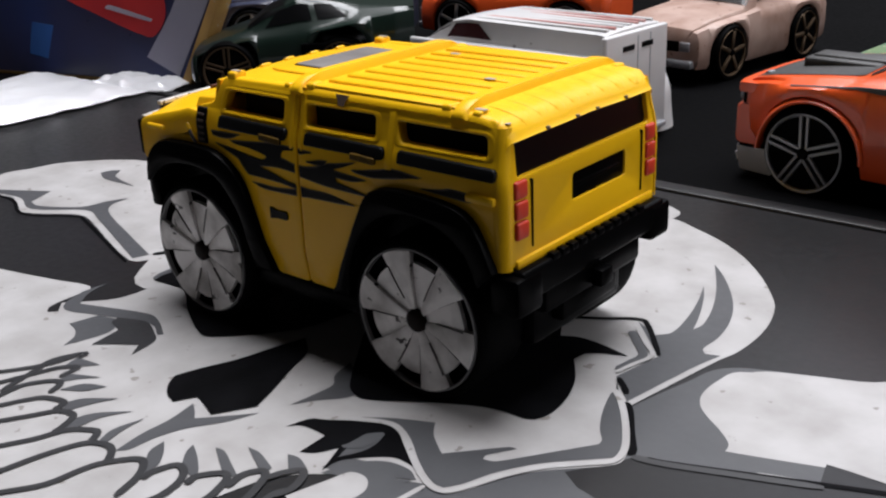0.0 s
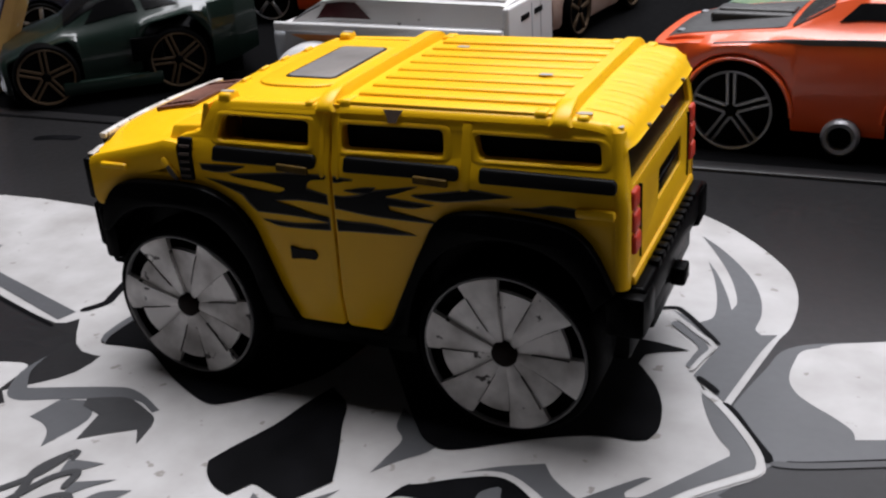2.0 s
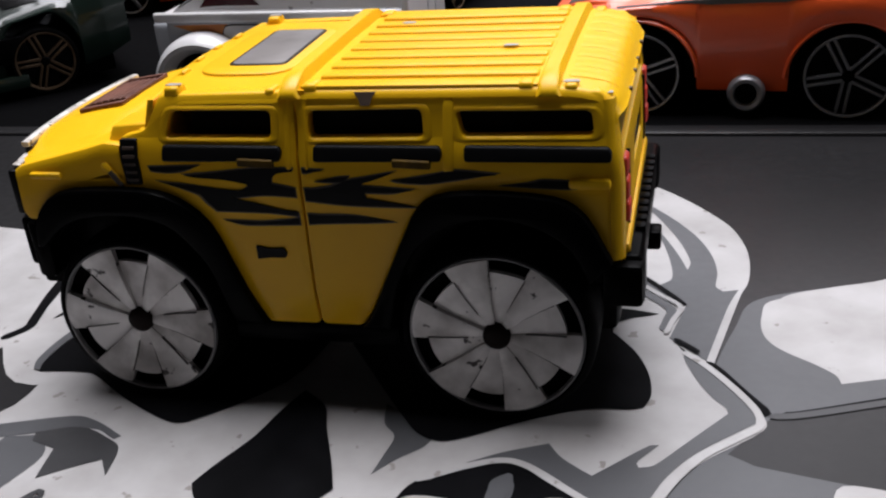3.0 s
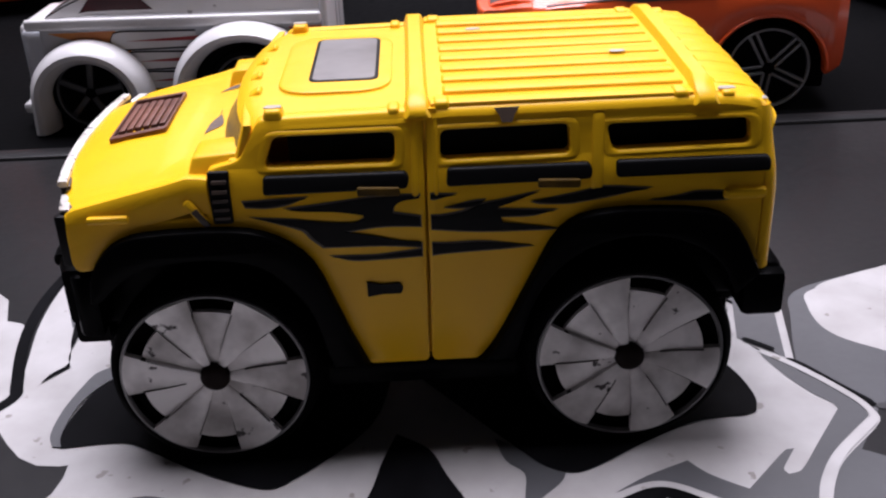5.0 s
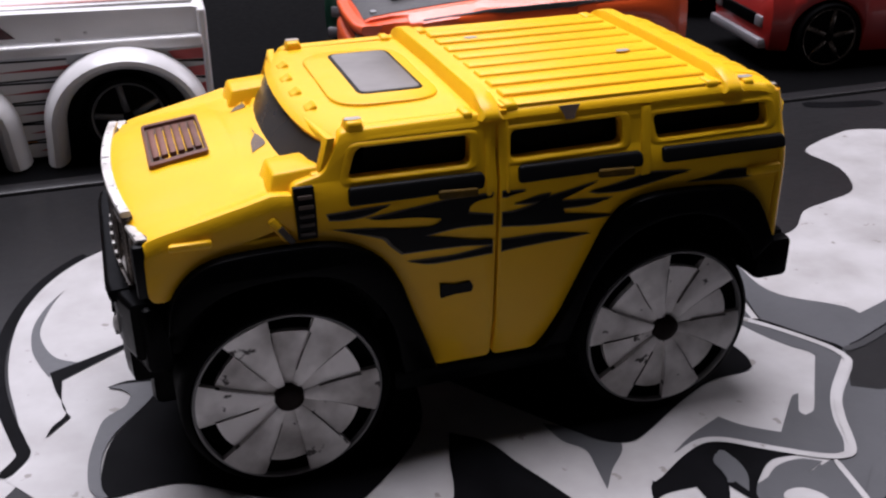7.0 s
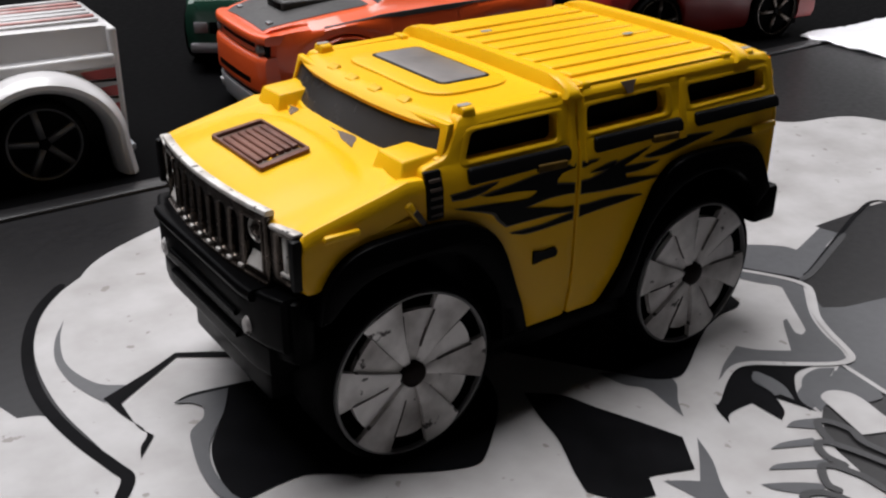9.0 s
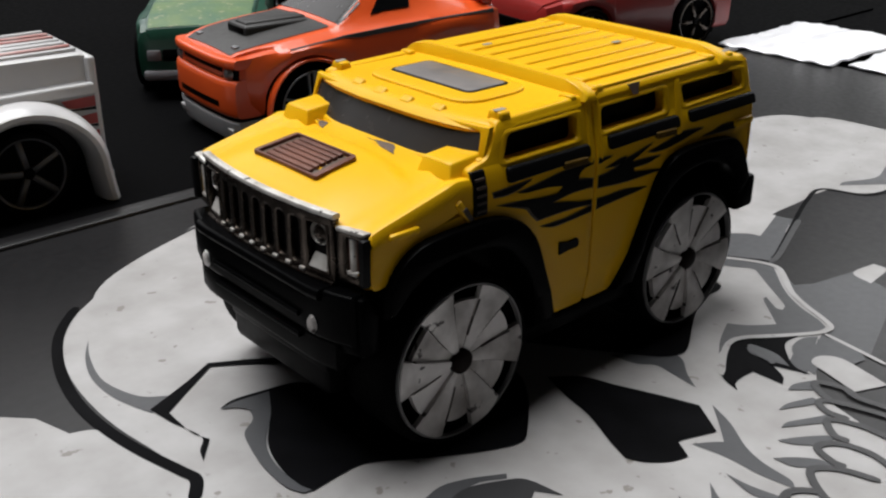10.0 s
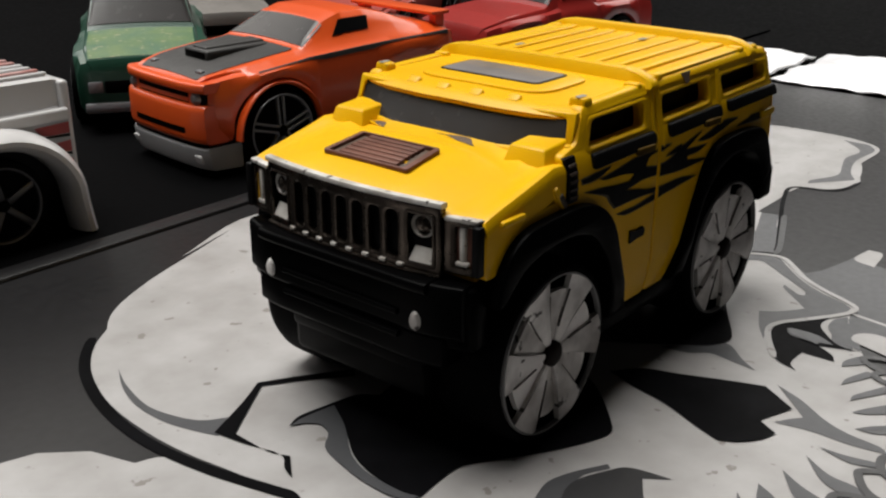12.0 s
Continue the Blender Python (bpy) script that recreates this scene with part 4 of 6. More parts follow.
        part("paint_chip", flip(chip), LOUVRE, car)
        chip.free()
        # fender flares: a thick black band inside each arch
        for arch, inner_arch in (([(-2.72, 1.70), (-2.66, 1.99), (-2.48, 2.215), (-2.2, 2.315), (-1.48, 2.325), (-1.12, 2.225), (-0.85, 1.98), (-0.675, 1.53), (-0.46, 0.92)],
                                  [(-0.78, 0.92), (-0.88, 1.45), (-1.05, 1.75), (-1.3, 1.98), (-1.7, 2.06), (-2.15, 2.02), (-2.42, 1.9), (-2.62, 1.72)]),
                                 ([(0.50, 0.92), (0.63, 1.08), (1.12, 2.11), (1.335, 2.295), (1.75, 2.345), (2.38, 2.295), (2.64, 2.125), (2.86, 1.70)],
                                  [(2.66, 1.5), (2.5, 1.82), (2.2, 2.03), (1.8, 2.1), (1.4, 2.0), (1.1, 1.75), (0.92, 1.4), (0.8, 0.92)])):
            on_side("fender_flare", flowing(arch + inner_arch, 55, 3), BLACK_PLASTIC, 0.10, 0.35, "thick black fender flare", 0.035)
    # paint chips on the roof edges and mounts
    for x, y, z in ((2.52, 0.24, 3.228), (-1.08, 0.24, 3.237), (1.84, 1.28, 3.254), (2.79, 0.24, 3.13), (0.62, 2.2, 3.254), (-1.08, 2.76, 3.237)):
        spot = plate(flowing([(x - 0.075, y - 0.02), (x - 0.02, y - 0.04), (x + 0.07, y - 0.025), (x + 0.06, y + 0.03), (x - 0.05, y + 0.035)], 60), (), 0.006)
        part("paint_chip", moved(spot, Matrix.Translation((0, 0, z + 0.004))), CHIP, car)
    for y in (0.72, 1.25, 1.62, 2.2):
        part("paint_chip", block((2.945, y - 0.03, 2.985), (2.978, y + 0.02, 3.02), 0.006), CHIP_BROWN, car)
    # lamps at the tail
    for y in (0.26, 2.76):
        for k in range(3):
            part("tail_lamp", block((2.88, y - 0.1, 1.99 + 0.205 * k), (2.995 - 0.008 * k, y + 0.1, 2.175 + 0.205 * k), 0.03, 3), RED_LAMP, car, "raised red tail lamp")
    # hood scoop with slats
    on_hood = lambda c: Vector((c.x, c.y, c.z + hood_z(c.x, c.y) - 0.01))
    rim = plate(fillet([(-2.66, 1.02), (-2.15, 1.05), (-2.15, 2.07), (-2.66, 2.10)], 0.04), [fillet([(-2.635, 1.085), (-2.175, 1.11), (-2.175, 2.01), (-2.635, 2.035)], 0.015)], 0.045, 0.008)
    scoop = part("hood_scoop", warped(moved(rim, Matrix.Translation((0, 0, 0.055))), on_hood), BROWN_GRILL, car, "brown worn hood scoop")
    part("scoop_floor", warped(block((-2.64, 1.06, -0.02), (-2.18, 2.05, 0.02), 0.005), on_hood), CHIP_BROWN, scoop)
    for k in range(6):
        x = -2.585 + k * 0.073
        part("scoop_slat", warped(block((x - 0.03, 1.19 + 0.004 * k, 0.005), (x + 0.03, 1.93 - 0.006 * k, 0.05), 0.012), on_hood), BROWN_GRILL, scoop)
    # moulded wipers with the paint rubbed off round them
    on_cowl = lambda c: Vector((c.x, c.y, c.z + hood_z(c.x, c.y) + 0.006))
    for a, b, c in (((-1.66, 2.46), (-1.68, 2.20), (-1.83, 2.08)), ((-1.72, 1.52), (-1.66, 1.12), (-1.80, 0.94))):
        a, b, c = Vector(a), Vector(b), Vector(c)
        patch = [tuple(p) for p in (a, a.lerp(b, 0.3) + Vector((-0.02, 0)), a.lerp(b, 0.6), b, b.lerp(c, 0.35) + Vector((0.02, 0)), b.lerp(c, 0.65), c, c.lerp(a, 0.4) + Vector((-0.01, 0)), c.lerp(a, 0.7) + Vector((0.025, 0)))]
        part("wiper_wear", warped(plate(flowing(patch, 70), (), 0.004), on_cowl), CHIP_BROWN, car, "brown worn patch round the wiper")
        mid = (a + b + c) / 3
        low = [tuple(mid.lerp(p, 0.5) + Vector((-0.035, -0.03))) for p in (a, b, c)]
        part("wiper", warped(plate(fillet(low, 0.02), (), 0.03, 0.01), on_cowl), YELLOW, car)
        for p, q in ((a, b), (a, c)):
            d = (q - p).normalized() * 0.5
            n = Vector((-d.y, d.x)) * 0.03
            part("wiper_arm", warped(plate([tuple(p + n), tuple(p - n), tuple(p + (q - p) * 0.8 - n), tuple(p + (q - p) * 0.8 + n)], (), 0.035, 0.01), on_cowl), YELLOW, car)
    # chrome face, bowed like the hood's edge
    bow = lambda c: Vector((c.x + 0.04 + 0.10 * ((c.y - MID) / 1.1) ** 2, c.y, c.z - 0.04 * (c.z - 2.0)))
    slot = lambda y, w, z0, z1, r: fillet([(y - w, z0), (y + w, z0), (y + w, z1), (y - w, z1)], r)
    face = plate(fillet([(-1.10, 1.95), (1.10, 1.95), (1.10, 2.605), (-1.10, 2.605)], 0.03),
                 [slot(-0.60 + k * 0.2, 0.062, 2.04, 2.50, 0.06) for k in range(7)] + [slot(s * 0.9, 0.145, 2.03, 2.53, 0.03) for s in (-1, 1)], 0.09, 0.018)
    cuts = [c for c in np.linspace(-1.05, 1.05, 9)]
    for c in cuts:
        bmesh.ops.bisect_plane(face, geom=face.verts[:] + face.edges[:] + face.faces[:], plane_co=(c, 0, 0), plane_no=(1, 0, 0))
    grille = part("grille", warped(moved(face, Matrix.Translation((-3.075, MID, 0)) @ FRONT), bow), CHROME, car, "worn chrome grille with seven upright slots")
    def bowed_bar(name, y0, y1, x0, x1, z0, z1, mat, parent, label="", bevel=0.015):
        ring = [(x0, z0), (x1, z0), (x1, z1), (x0, z1)]
        ring = fillet(ring, bevel, 2)
        part(name, grid_surface([[bow(Vector((p[0], y, p[1]))) for p in ring] for y in np.linspace(y0, y1, 17)], True), mat, parent, label)
    bowed_bar("grille_backing", 0.42, 2.58, -3.02, -2.95, 1.98, 2.56, BLACK_PLASTIC, car)
    bowed_bar("hood_trim", 0.38, 2.62, -3.085, -3.0, 2.60, 2.655, WORN_SILVER, car, "worn silver strip along the hood's edge", 0.02)
    bowed_bar("grille_sill", 0.4, 2.6, -3.10, -3.0, 1.93, 1.975, CHROME, grille)
    # Worn slat ends, with their highlights put in as bright blocks.
    for k in range(8):
        y = MID - 0.7 + 0.2 * k
        part("slat_foot", warped(block((-3.10, y - 0.035, 1.975), (-3.05, y + 0.035, 2.015), 0.012), bow), WORN_SILVER, grille)
    for s, y in ((-1, 0.60), (1, 2.40)):
        part("headlight", warped(moved(lathe([(0.0, -0.05), (0.05, -0.04), (0.085, 0.0), (0.09, 0.06)], 20), Matrix.Translation((-3.02, y, 2.40)) @ Matrix.Rotation(radians(-90), 4, "Z")), bow), CHROME, grille)
        part("headlight_ring", warped(moved(lathe([(0.088, -0.0), (0.1, -0.03), (0.115, -0.02), (0.12, 0.05)], 24, False), Matrix.Translation((-3.02, y, 2.40)) @ Matrix.Rotation(radians(-90), 4, "Z")), bow), WORN_SILVER, grille)
        part("reflector", warped(moved(plate(fillet([(-0.12, 0), (0.12, 0), (0.085, 0.22), (-0.085, 0.22)], 0.02), (), 0.04, 0.012), Matrix.Translation((-3.085, y, 2.05)) @ Matrix.Rotation(radians(25), 4, "Y") @ FRONT), bow), WORN_SILVER, grille, "bright lower reflector")
        part("headlight_bezel", warped(moved(plate(slot(0, 0.15, 2.02, 2.54, 0.03), [slot(0, 0.125, 2.045, 2.515, 0.02)], 0.03, 0.008), Matrix.Translation((-3.085, y, 0)) @ FRONT), bow), CHROME, grille)
    for s in (-1, 1):
        y = MID + s * 1.29
        lamp = part("corner_lamp", warped(moved(plate(slot(0, 0.17, 2.0, 2.535, 0.03), [slot(-0.02 * s, 0.085, 2.08, 2.46, 0.02)], 0.1, 0.02), Matrix.Translation((-3.06, y, 0)) @ FRONT), bow), CHROME, car, "chrome corner lamp frame")
        part("corner_lens", warped(block((-3.02, y - 0.1, 2.05), (-2.97, y + 0.1, 2.48), 0.01), bow), BROWN_GRILL, lamp)
        part("lens_bar", warped(block((-3.05, y - 0.03, 2.08), (-3.0, y + 0.03, 2.46), 0.02), bow), WORN_SILVER, lamp)
        part("lens_foot", warped(block((-3.06, y - 0.06, 2.085), (-3.0, y + 0.06, 2.13), 0.015), bow), WORN_SILVER, lamp)
        part("lamp_brow", warped(block((-3.07, y - 0.16, 2.50), (-2.98, y + 0.16, 2.545), 0.015), bow), WORN_SILVER, lamp)
        part("corner_wrap", block((-2.90, MID + s * 1.45 - 0.045, 2.02), (-2.80, MID + s * 1.45 + 0.045, 2.48), 0.03), BLACK_PAINT, car)
    # bumpers, chassis, running boards
    sweep = lambda c: Vector((c.x + 0.13 * max(0, abs(c.y - MID) - 0.85) ** 2 / 0.3 * (1 if c.x < -2.85 else 0.2), c.y, c.z))
    def bumper_bar(name, y0, y1, x0, x1, z0, z1, mat=BLACK_PLASTIC, parent=car, label="", bevel=0.05):
        ring = fillet([(x0, z0), (x1, z0), (x1, z1), (x0, z1)], bevel, 3)
        return part(name, grid_surface([[sweep(Vector((p[0], y, p[1]))) for p in ring] for y in np.linspace(y0, y1, 15)], True), mat, parent, label)
    bumper = bumper_bar("front_bumper", 0.12, 2.88, -3.10, -2.8, 1.42, 1.93, label="chunky black front bumper")
    bumper_bar("step_bar", 0.42, 2.58, -3.15, -2.90, 1.83, 1.94, parent=bumper)
    bumper_bar("lower_bumper", 0.3, 2.7, -3.08, -2.75, 1.12, 1.45, parent=bumper)
    part("skid_plate", block((-2.92, 0.62, 0.9), (-2.6, 2.38, 1.15), 0.05), BLACK_PLASTIC, bumper)
    for y in (0.05, 2.58):
        part("bumper_end", warped(block((-3.04, y, 1.3), (-2.72, y + 0.37, 1.9), 0.05), sweep), BLACK_PLASTIC, bumper)
    for z in (1.34, 1.56):
        bumper_bar("bumper_rib", 0.75, 2.25, -3.13, -2.90, z, z + 0.05, parent=bumper, bevel=0.015)
    for y in (0.55, 2.45):
        part("fog_lamp", warped(moved(lathe([(0.0, -0.04), (0.05, -0.03), (0.07, 0.0), (0.07, 0.06)], 18), Matrix.Translation((-3.10, y, 1.55)) @ Matrix.Diagonal((1, 0.85, 1.35, 1)) @ Matrix.Rotation(radians(-90), 4, "Z")), sweep), SILVER, bumper, "silver fog lamp")
    treads = [block((3.0, 0.62 + 0.17 * k, 1.66), (3.1, 0.74 + 0.17 * k, 1.745), 0.02) for k in range(11)]
    rb = joined(block((2.82, 0.10, 1.36), (3.10, 2.90, 1.70), 0.05, 3), block((2.75, -0.02, 1.24), (3.12, 0.42, 1.66), 0.06), block((2.75, 2.58, 1.24), (3.12, 3.02, 1.66), 0.06),
                block((2.7, 0.55, 1.08), (3.05, 2.45, 1.4), 0.05), block((2.6, 0.95, 0.82), (3.0, 2.05, 1.12), 0.06), block((3.05, 1.38, 1.12), (3.2, 1.62, 1.32), 0.03), *treads)
    part("rear_bumper", rb, BLACK_PLASTIC, car, "black stepped rear bumper with tread bumps")
    part("chassis", block((-2.9, 0.62, 0.62), (2.85, 2.38, 1.4), 0.08), BLACK_PLASTIC, car)
    # Added block: keeps light from passing beneath, so the ground there goes dark.
    part("axle_housing", block((-2.4, 0.80, 0.36), (2.4, 2.20, 0.9), 0.12), BLACK_PLASTIC, car)
    part("wheel_housing", block((-2.75, 0.3, 1.3), (2.8, 2.7, 2.36), 0.05), BLACK_PLASTIC, car)
    for y0, y1 in ((0.05, 0.5), (2.5, 2.95)):
        part("running_board", block((-0.85, y0, 0.68), (0.85, y1, 0.92), 0.06), BLACK_PLASTIC, car)
    wheels(car)


def wheels(car):
    """Four wheels: a thin black tyre, a bright rim lip, six broad blades, six short ones between and a dark hub."""
    tyre = lathe([(0.0, 0.14), (0.70, 0.14), (0.775, 0.11), (0.81, 0.02), (0.84, -0.005), (0.885, 0.02), (0.912, 0.09), (0.915, 0.2), (0.915, 0.62), (0.90, 0.72), (0.8, 0.76), (0.0, 0.76)], 72)
    lipbm = lathe([(0.782, 0.03), (0.782, 0.0), (0.793, -0.02), (0.81, -0.018), (0.818, 0.01)], 72, False)

    def blade(a0, a1, r0, r1, h0, h1, twist, wave):
        rows = []
        for i in range(9):
            s = i / 8
            r = r0 + (r1 - r0) * s
            row = []
            for j in range(7):
                q = j / 6
                a = radians(a0 + (a1 - a0) * q + twist * (1 - s))
                row.append((r * math.cos(a), h0 + (h1 - h0) * s - wave * math.sin(math.pi * q) * (0.4 + 0.6 * s) + 0.014 * (q - 0.5), r * math.sin(a)))
            rows.append(row)
        top = grid_surface(rows)
        for e in top.edges:
            e.smooth = True
        ext = bmesh.ops.extrude_face_region(top, geom=top.faces[:])
        for v in ext["geom"]:
            if isinstance(v, bmesh.types.BMVert):
                v.co.y += 0.06
        bmesh.ops.recalc_face_normals(top, faces=top.faces)
        return top
    hub = lathe([(0.0, -0.05), (0.06, -0.048), (0.10, -0.038), (0.125, -0.02), (0.135, 0.05)], 28)
    first = True
    meshes = {}
    for x, left, turn in ((-1.8, True, -5), (1.8, True, -12), (-1.8, False, 35), (1.8, False, 50)):
        y = -0.05 if left else 2 * MID + 0.05
        at = (x, y, 0.917)
        rot = Matrix.Rotation(0 if left else math.pi, 4, "Z")
        if first:
            w = part("wheel", tyre, RUBBER, car, "black tyre with a silver bladed rim")
            meshes["wheel"] = w.data
            w.matrix_basis = Matrix.Translation(Vector(at) * CM)
        else:
            w = link("wheel", meshes["wheel"], car, "black tyre with a silver bladed rim", at, rot)
        ORIGIN[w] = Vector(at)
        for name, bm, mat, times in (("rim_lip", lipbm, LIP, [0]), ("blade", lambda: blade(-15.5, 15.5, 0.12, 0.79, 0.012, -0.012, 3, 0.024), SILVER, [60 * k for k in range(6)]),
                                     ("short_blade", lambda: blade(-15.2, 15.2, 0.12, 0.645, 0.034, 0.022, 3, 0.014), SILVER, [30 + 60 * k for k in range(6)]), ("groove", lambda: blade(15.0, 15.5, 0.27, 0.645, 0.004, -0.016, 3, 0.0), GROOVE, [30 * k for k in range(12)]), ("hub", hub, HUB_BROWN, [0])):
            if name not in meshes:
                o = part(name, bm() if callable(bm) else bm, mat, w)
                meshes[name] = o.data
                bpy.data.objects.remove(o)
            for a in times:
                o = new(name, meshes[name])
                o.parent = w
                o.matrix_basis = Matrix.Rotation(-radians(a + turn), 4, "Y")
        first = False


offroader()


# ---- the other toy cars ----
ORANGE = material("orange_enamel", (0.80, 0.10, 0.014), 0.33, second=(0.74, 0.085, 0.012), coarse=60, fine=700, coat=0.3, bump=0.1)
RED = material("red_enamel", (0.36, 0.022, 0.018), 0.35, second=(0.30, 0.018, 0.014), coarse=60, fine=700, coat=0.3, bump=0.1)
SALMON = material("faded_red_enamel", (0.36, 0.05, 0.035), 0.42, second=(0.28, 0.035, 0.025), coarse=90, fine=700)
WHITE = material("white_enamel", (0.66, 0.65, 0.65), 0.32, second=(0.58, 0.57, 0.57), coarse=80, fine=700, coat=0.3, bump=0.1, wear=(0.22, 0.20, 0.19), worn_at=0.73)
PEARL = material("grey_white_side", (0.42, 0.43, 0.455), 0.3, second=(0.34, 0.35, 0.37), coarse=100, fine=700, coat=0.3)
DARK_GREEN = material("dark_green_enamel", (0.006, 0.016, 0.011), 0.35, second=(0.0045, 0.012, 0.0085), coarse=80, fine=700, coat=0.5, specular=0.3)
GREEN = material("green_enamel", (0.012, 0.07, 0.042), 0.35, second=(0.009, 0.055, 0.033), coarse=80, fine=700, coat=0.3)
LIME = material("worn_lime_hood", (0.12, 0.19, 0.07), 0.5, second=(0.06, 0.14, 0.08), coarse=220, fine=900, wear=(0.24, 0.26, 0.15), worn_at=0.62)
PINK = material("rusty_white_enamel", (0.44, 0.31, 0.26), 0.45, second=(0.25, 0.14, 0.10), coarse=120, fine=800, wear=(0.20, 0.10, 0.07), worn_at=0.66)
DUST = material("dusty_grey_enamel", (0.20, 0.185, 0.17), 0.5, second=(0.12, 0.11, 0.10), coarse=120, fine=800)
NAVY = material("navy_enamel", (0.015, 0.02, 0.05), 0.35, coarse=80, fine=700, coat=0.3)
HOOD_BLACK = material("matt_black_hood", (0.030, 0.029, 0.028), 0.5, second=(0.045, 0.043, 0.042), coarse=200, fine=900)
RIM_GREY = material("grey_spokes", (0.26, 0.26, 0.27), 0.35, 0.6, fine=900)
DIM_RIM = material("dim_grey_spokes", (0.10, 0.10, 0.105), 0.4, 0.5, fine=900)
BRONZE = material("bronze_spokes", (0.13, 0.085, 0.05), 0.45, 0.6, fine=900)
SILVER_PAINT = material("silver_plastic", (0.34, 0.34, 0.36), 0.35, 0.5, fine=900)
SILVER_BUMPER = material("silver_bumper", (0.42, 0.42, 0.43), 0.4, 0.2, fine=900)
FLAME_ORANGE = material("flame_orange", (0.55, 0.20, 0.03), 0.4, second=(0.42, 0.10, 0.02), coarse=200)
RED_STRIPE = material("red_stripe", (0.36, 0.03, 0.03), 0.4, second=(0.30, 0.03, 0.03), coarse=200)
FADED_STRIPE = material("faded_roof_stripe", (0.42, 0.16, 0.14), 0.45, second=(0.55, 0.40, 0.38), coarse=250)
RED_GLASS = material("dark_red_window", (0.05, 0.008, 0.010), 0.2, fine=600, bump=0.03)


GROUND = 0.0   # the black back panel they stand on


class Shell:
    """A car body drawn by stations along its length: x, half width, sill, belt, top and half width of the top. The arches are cut by raising the sill."""

    def __init__(self, stations, arches=(), crown=0.03, cheek=0.93):
        self.s, self.arches, self.crown, self.cheek = np.array(stations, float), arches, crown, cheek

    def at(self, x):
        w, s, b, r, rw = (float(np.interp(x, self.s[:, 0], self.s[:, i])) for i in range(1, 6))
        for xc, zc, rad in self.arches:
            if abs(x - xc) < rad:
                s = max(s, zc + math.sqrt(rad * rad - (x - xc) ** 2))
        return w, min(s, b - 0.06), b, r, rw

    def section(self, x):
        w, s, b, r, rw = self.at(x)
        base = max(rw, w * 0.84)
        half = [(w * 0.93, s), (w * 0.985, s + 0.12 * (b - s)), (w, s + 0.45 * (b - s)), (w * 0.99, s + 0.8 * (b - s)), (w * self.cheek, b), (base, b + 0.02 + 0.1 * (r - b)),
                ((base + rw) / 2, (b + r) / 2 + 0.03), (rw, r - 0.05 * (r - b)), (rw * 0.88, r), (rw * 0.45, r + self.crown * 0.75), (0, r + self.crown)]
        return [Vector((x, -y, z)) for y, z in half] + [Vector((x, y, z)) for y, z in half[-2::-1]]

    def body(self, n=70):
        xs = set(np.linspace(self.s[0, 0], self.s[-1, 0], n)) | set(self.s[:, 0])
        for xc, zc, rad in self.arches:
            xs |= {xc + rad * math.cos(a) for a in np.linspace(0, math.pi, 15)}
        rows = [self.section(x) for x in sorted(xs)]
        bm = grid_surface(rows)
        bm.verts.ensure_lookup_table()
        n = len(rows[0])
        for k in (0, len(rows) - 1):
            bm.faces.new(bm.verts[k * n:(k + 1) * n])
        bmesh.ops.recalc_face_normals(bm, faces=bm.faces)
        return bm

    def point(self, x, p, out=0.0):
        def raw(x, p):
            sec = self.section(x)
            i = min(int(p), len(sec) - 2)
            return sec[i].lerp(sec[i + 1], p - i)
        c = raw(x, p)
        n = (raw(x, p + 0.05) - raw(x, p - 0.05)).cross(raw(x + 0.01, p) - raw(x - 0.01, p)).normalized()
        return c - n * out if n.dot(c - Vector((x, 0, 1.0))) < 0 else c + n * out

    def patch(self, corners, out=0.015, n=8):
        """A thin piece that follows the body between four corners given as (x, position round the section)."""
        (a, b, c, d) = [Vector(q) for q in corners]
        rows = []
        for i in range(n + 1):
            u = i / n
            p, q = a.lerp(d, u), b.lerp(c, u)
            rows.append([self.point(*p.lerp(q, j / n), out) for j in range(n + 1)])
        return grid_surface(rows)


def car_wheel(car, place, x, y, r, width, rim, spokes, double, turn, rim_share=0.82):
    """A wheel with its outer face at y: tyre, rim ring, spokes, hub; place is the car's pose."""
    s = -1 if y < 0 else 1
    tyre = lathe([(0.0, 0.1 * width), (r * rim_share * 0.95, 0.1 * width), (r * rim_share, 0.0), (r * 0.95, 0.0), (r, 0.12 * width), (r, 0.9 * width), (r * 0.93, width), (0, width)], 40)
    turned = place @ Matrix.Translation((x, y, r)) @ Matrix.Rotation(0 if s < 0 else math.pi, 4, "Z")
    w = part("wheel", moved(tyre, turned), RUBBER, car)
    ring = lathe([(r * rim_share * 0.93, 0.05), (r * rim_share * 0.95, 0.0), (r * rim_share, -0.01), (r * rim_share * 1.02, 0.02)], 40)
    bmesh.ops.delete(ring, geom=[f for f in ring.faces if len(f.verts) > 4], context="FACES_ONLY")
    part("rim", moved(ring, turned), rim, w)
    for k in range(spokes):
        a = math.pi * 2 * k / spokes + turn
        for off in ((-0.06, 0.06) if double else (0.0,)):
            sp = warped(block((0.12 * r, 0.0, -0.03 * r / 0.6), (r * rim_share * 0.95, 0.06, 0.03 * r / 0.6), 0.01, 1),
                        lambda c: Vector((c.x, c.y, c.z * (1.5 if not double else 0.75) + off * r / 0.6 * (0.75 + 0.1 * c.x / r))))
            part("spoke", moved(sp, turned @ Matrix.Rotation(-a, 4, "Y")), rim, w)
    part("hub", moved(lathe([(0, -0.01), (0.10 * r, -0.01), (0.15 * r, 0.02), (0.15 * r, 0.08)], 16), turned), BLACK_PLASTIC, w)


def car_parts(car, place):
    """Returns a function that adds a part of the car, drawn in the car's own axes."""
    return lambda name, bm, mat, label="", parent=None: part(name, moved(bm, place), mat, parent or car, label)


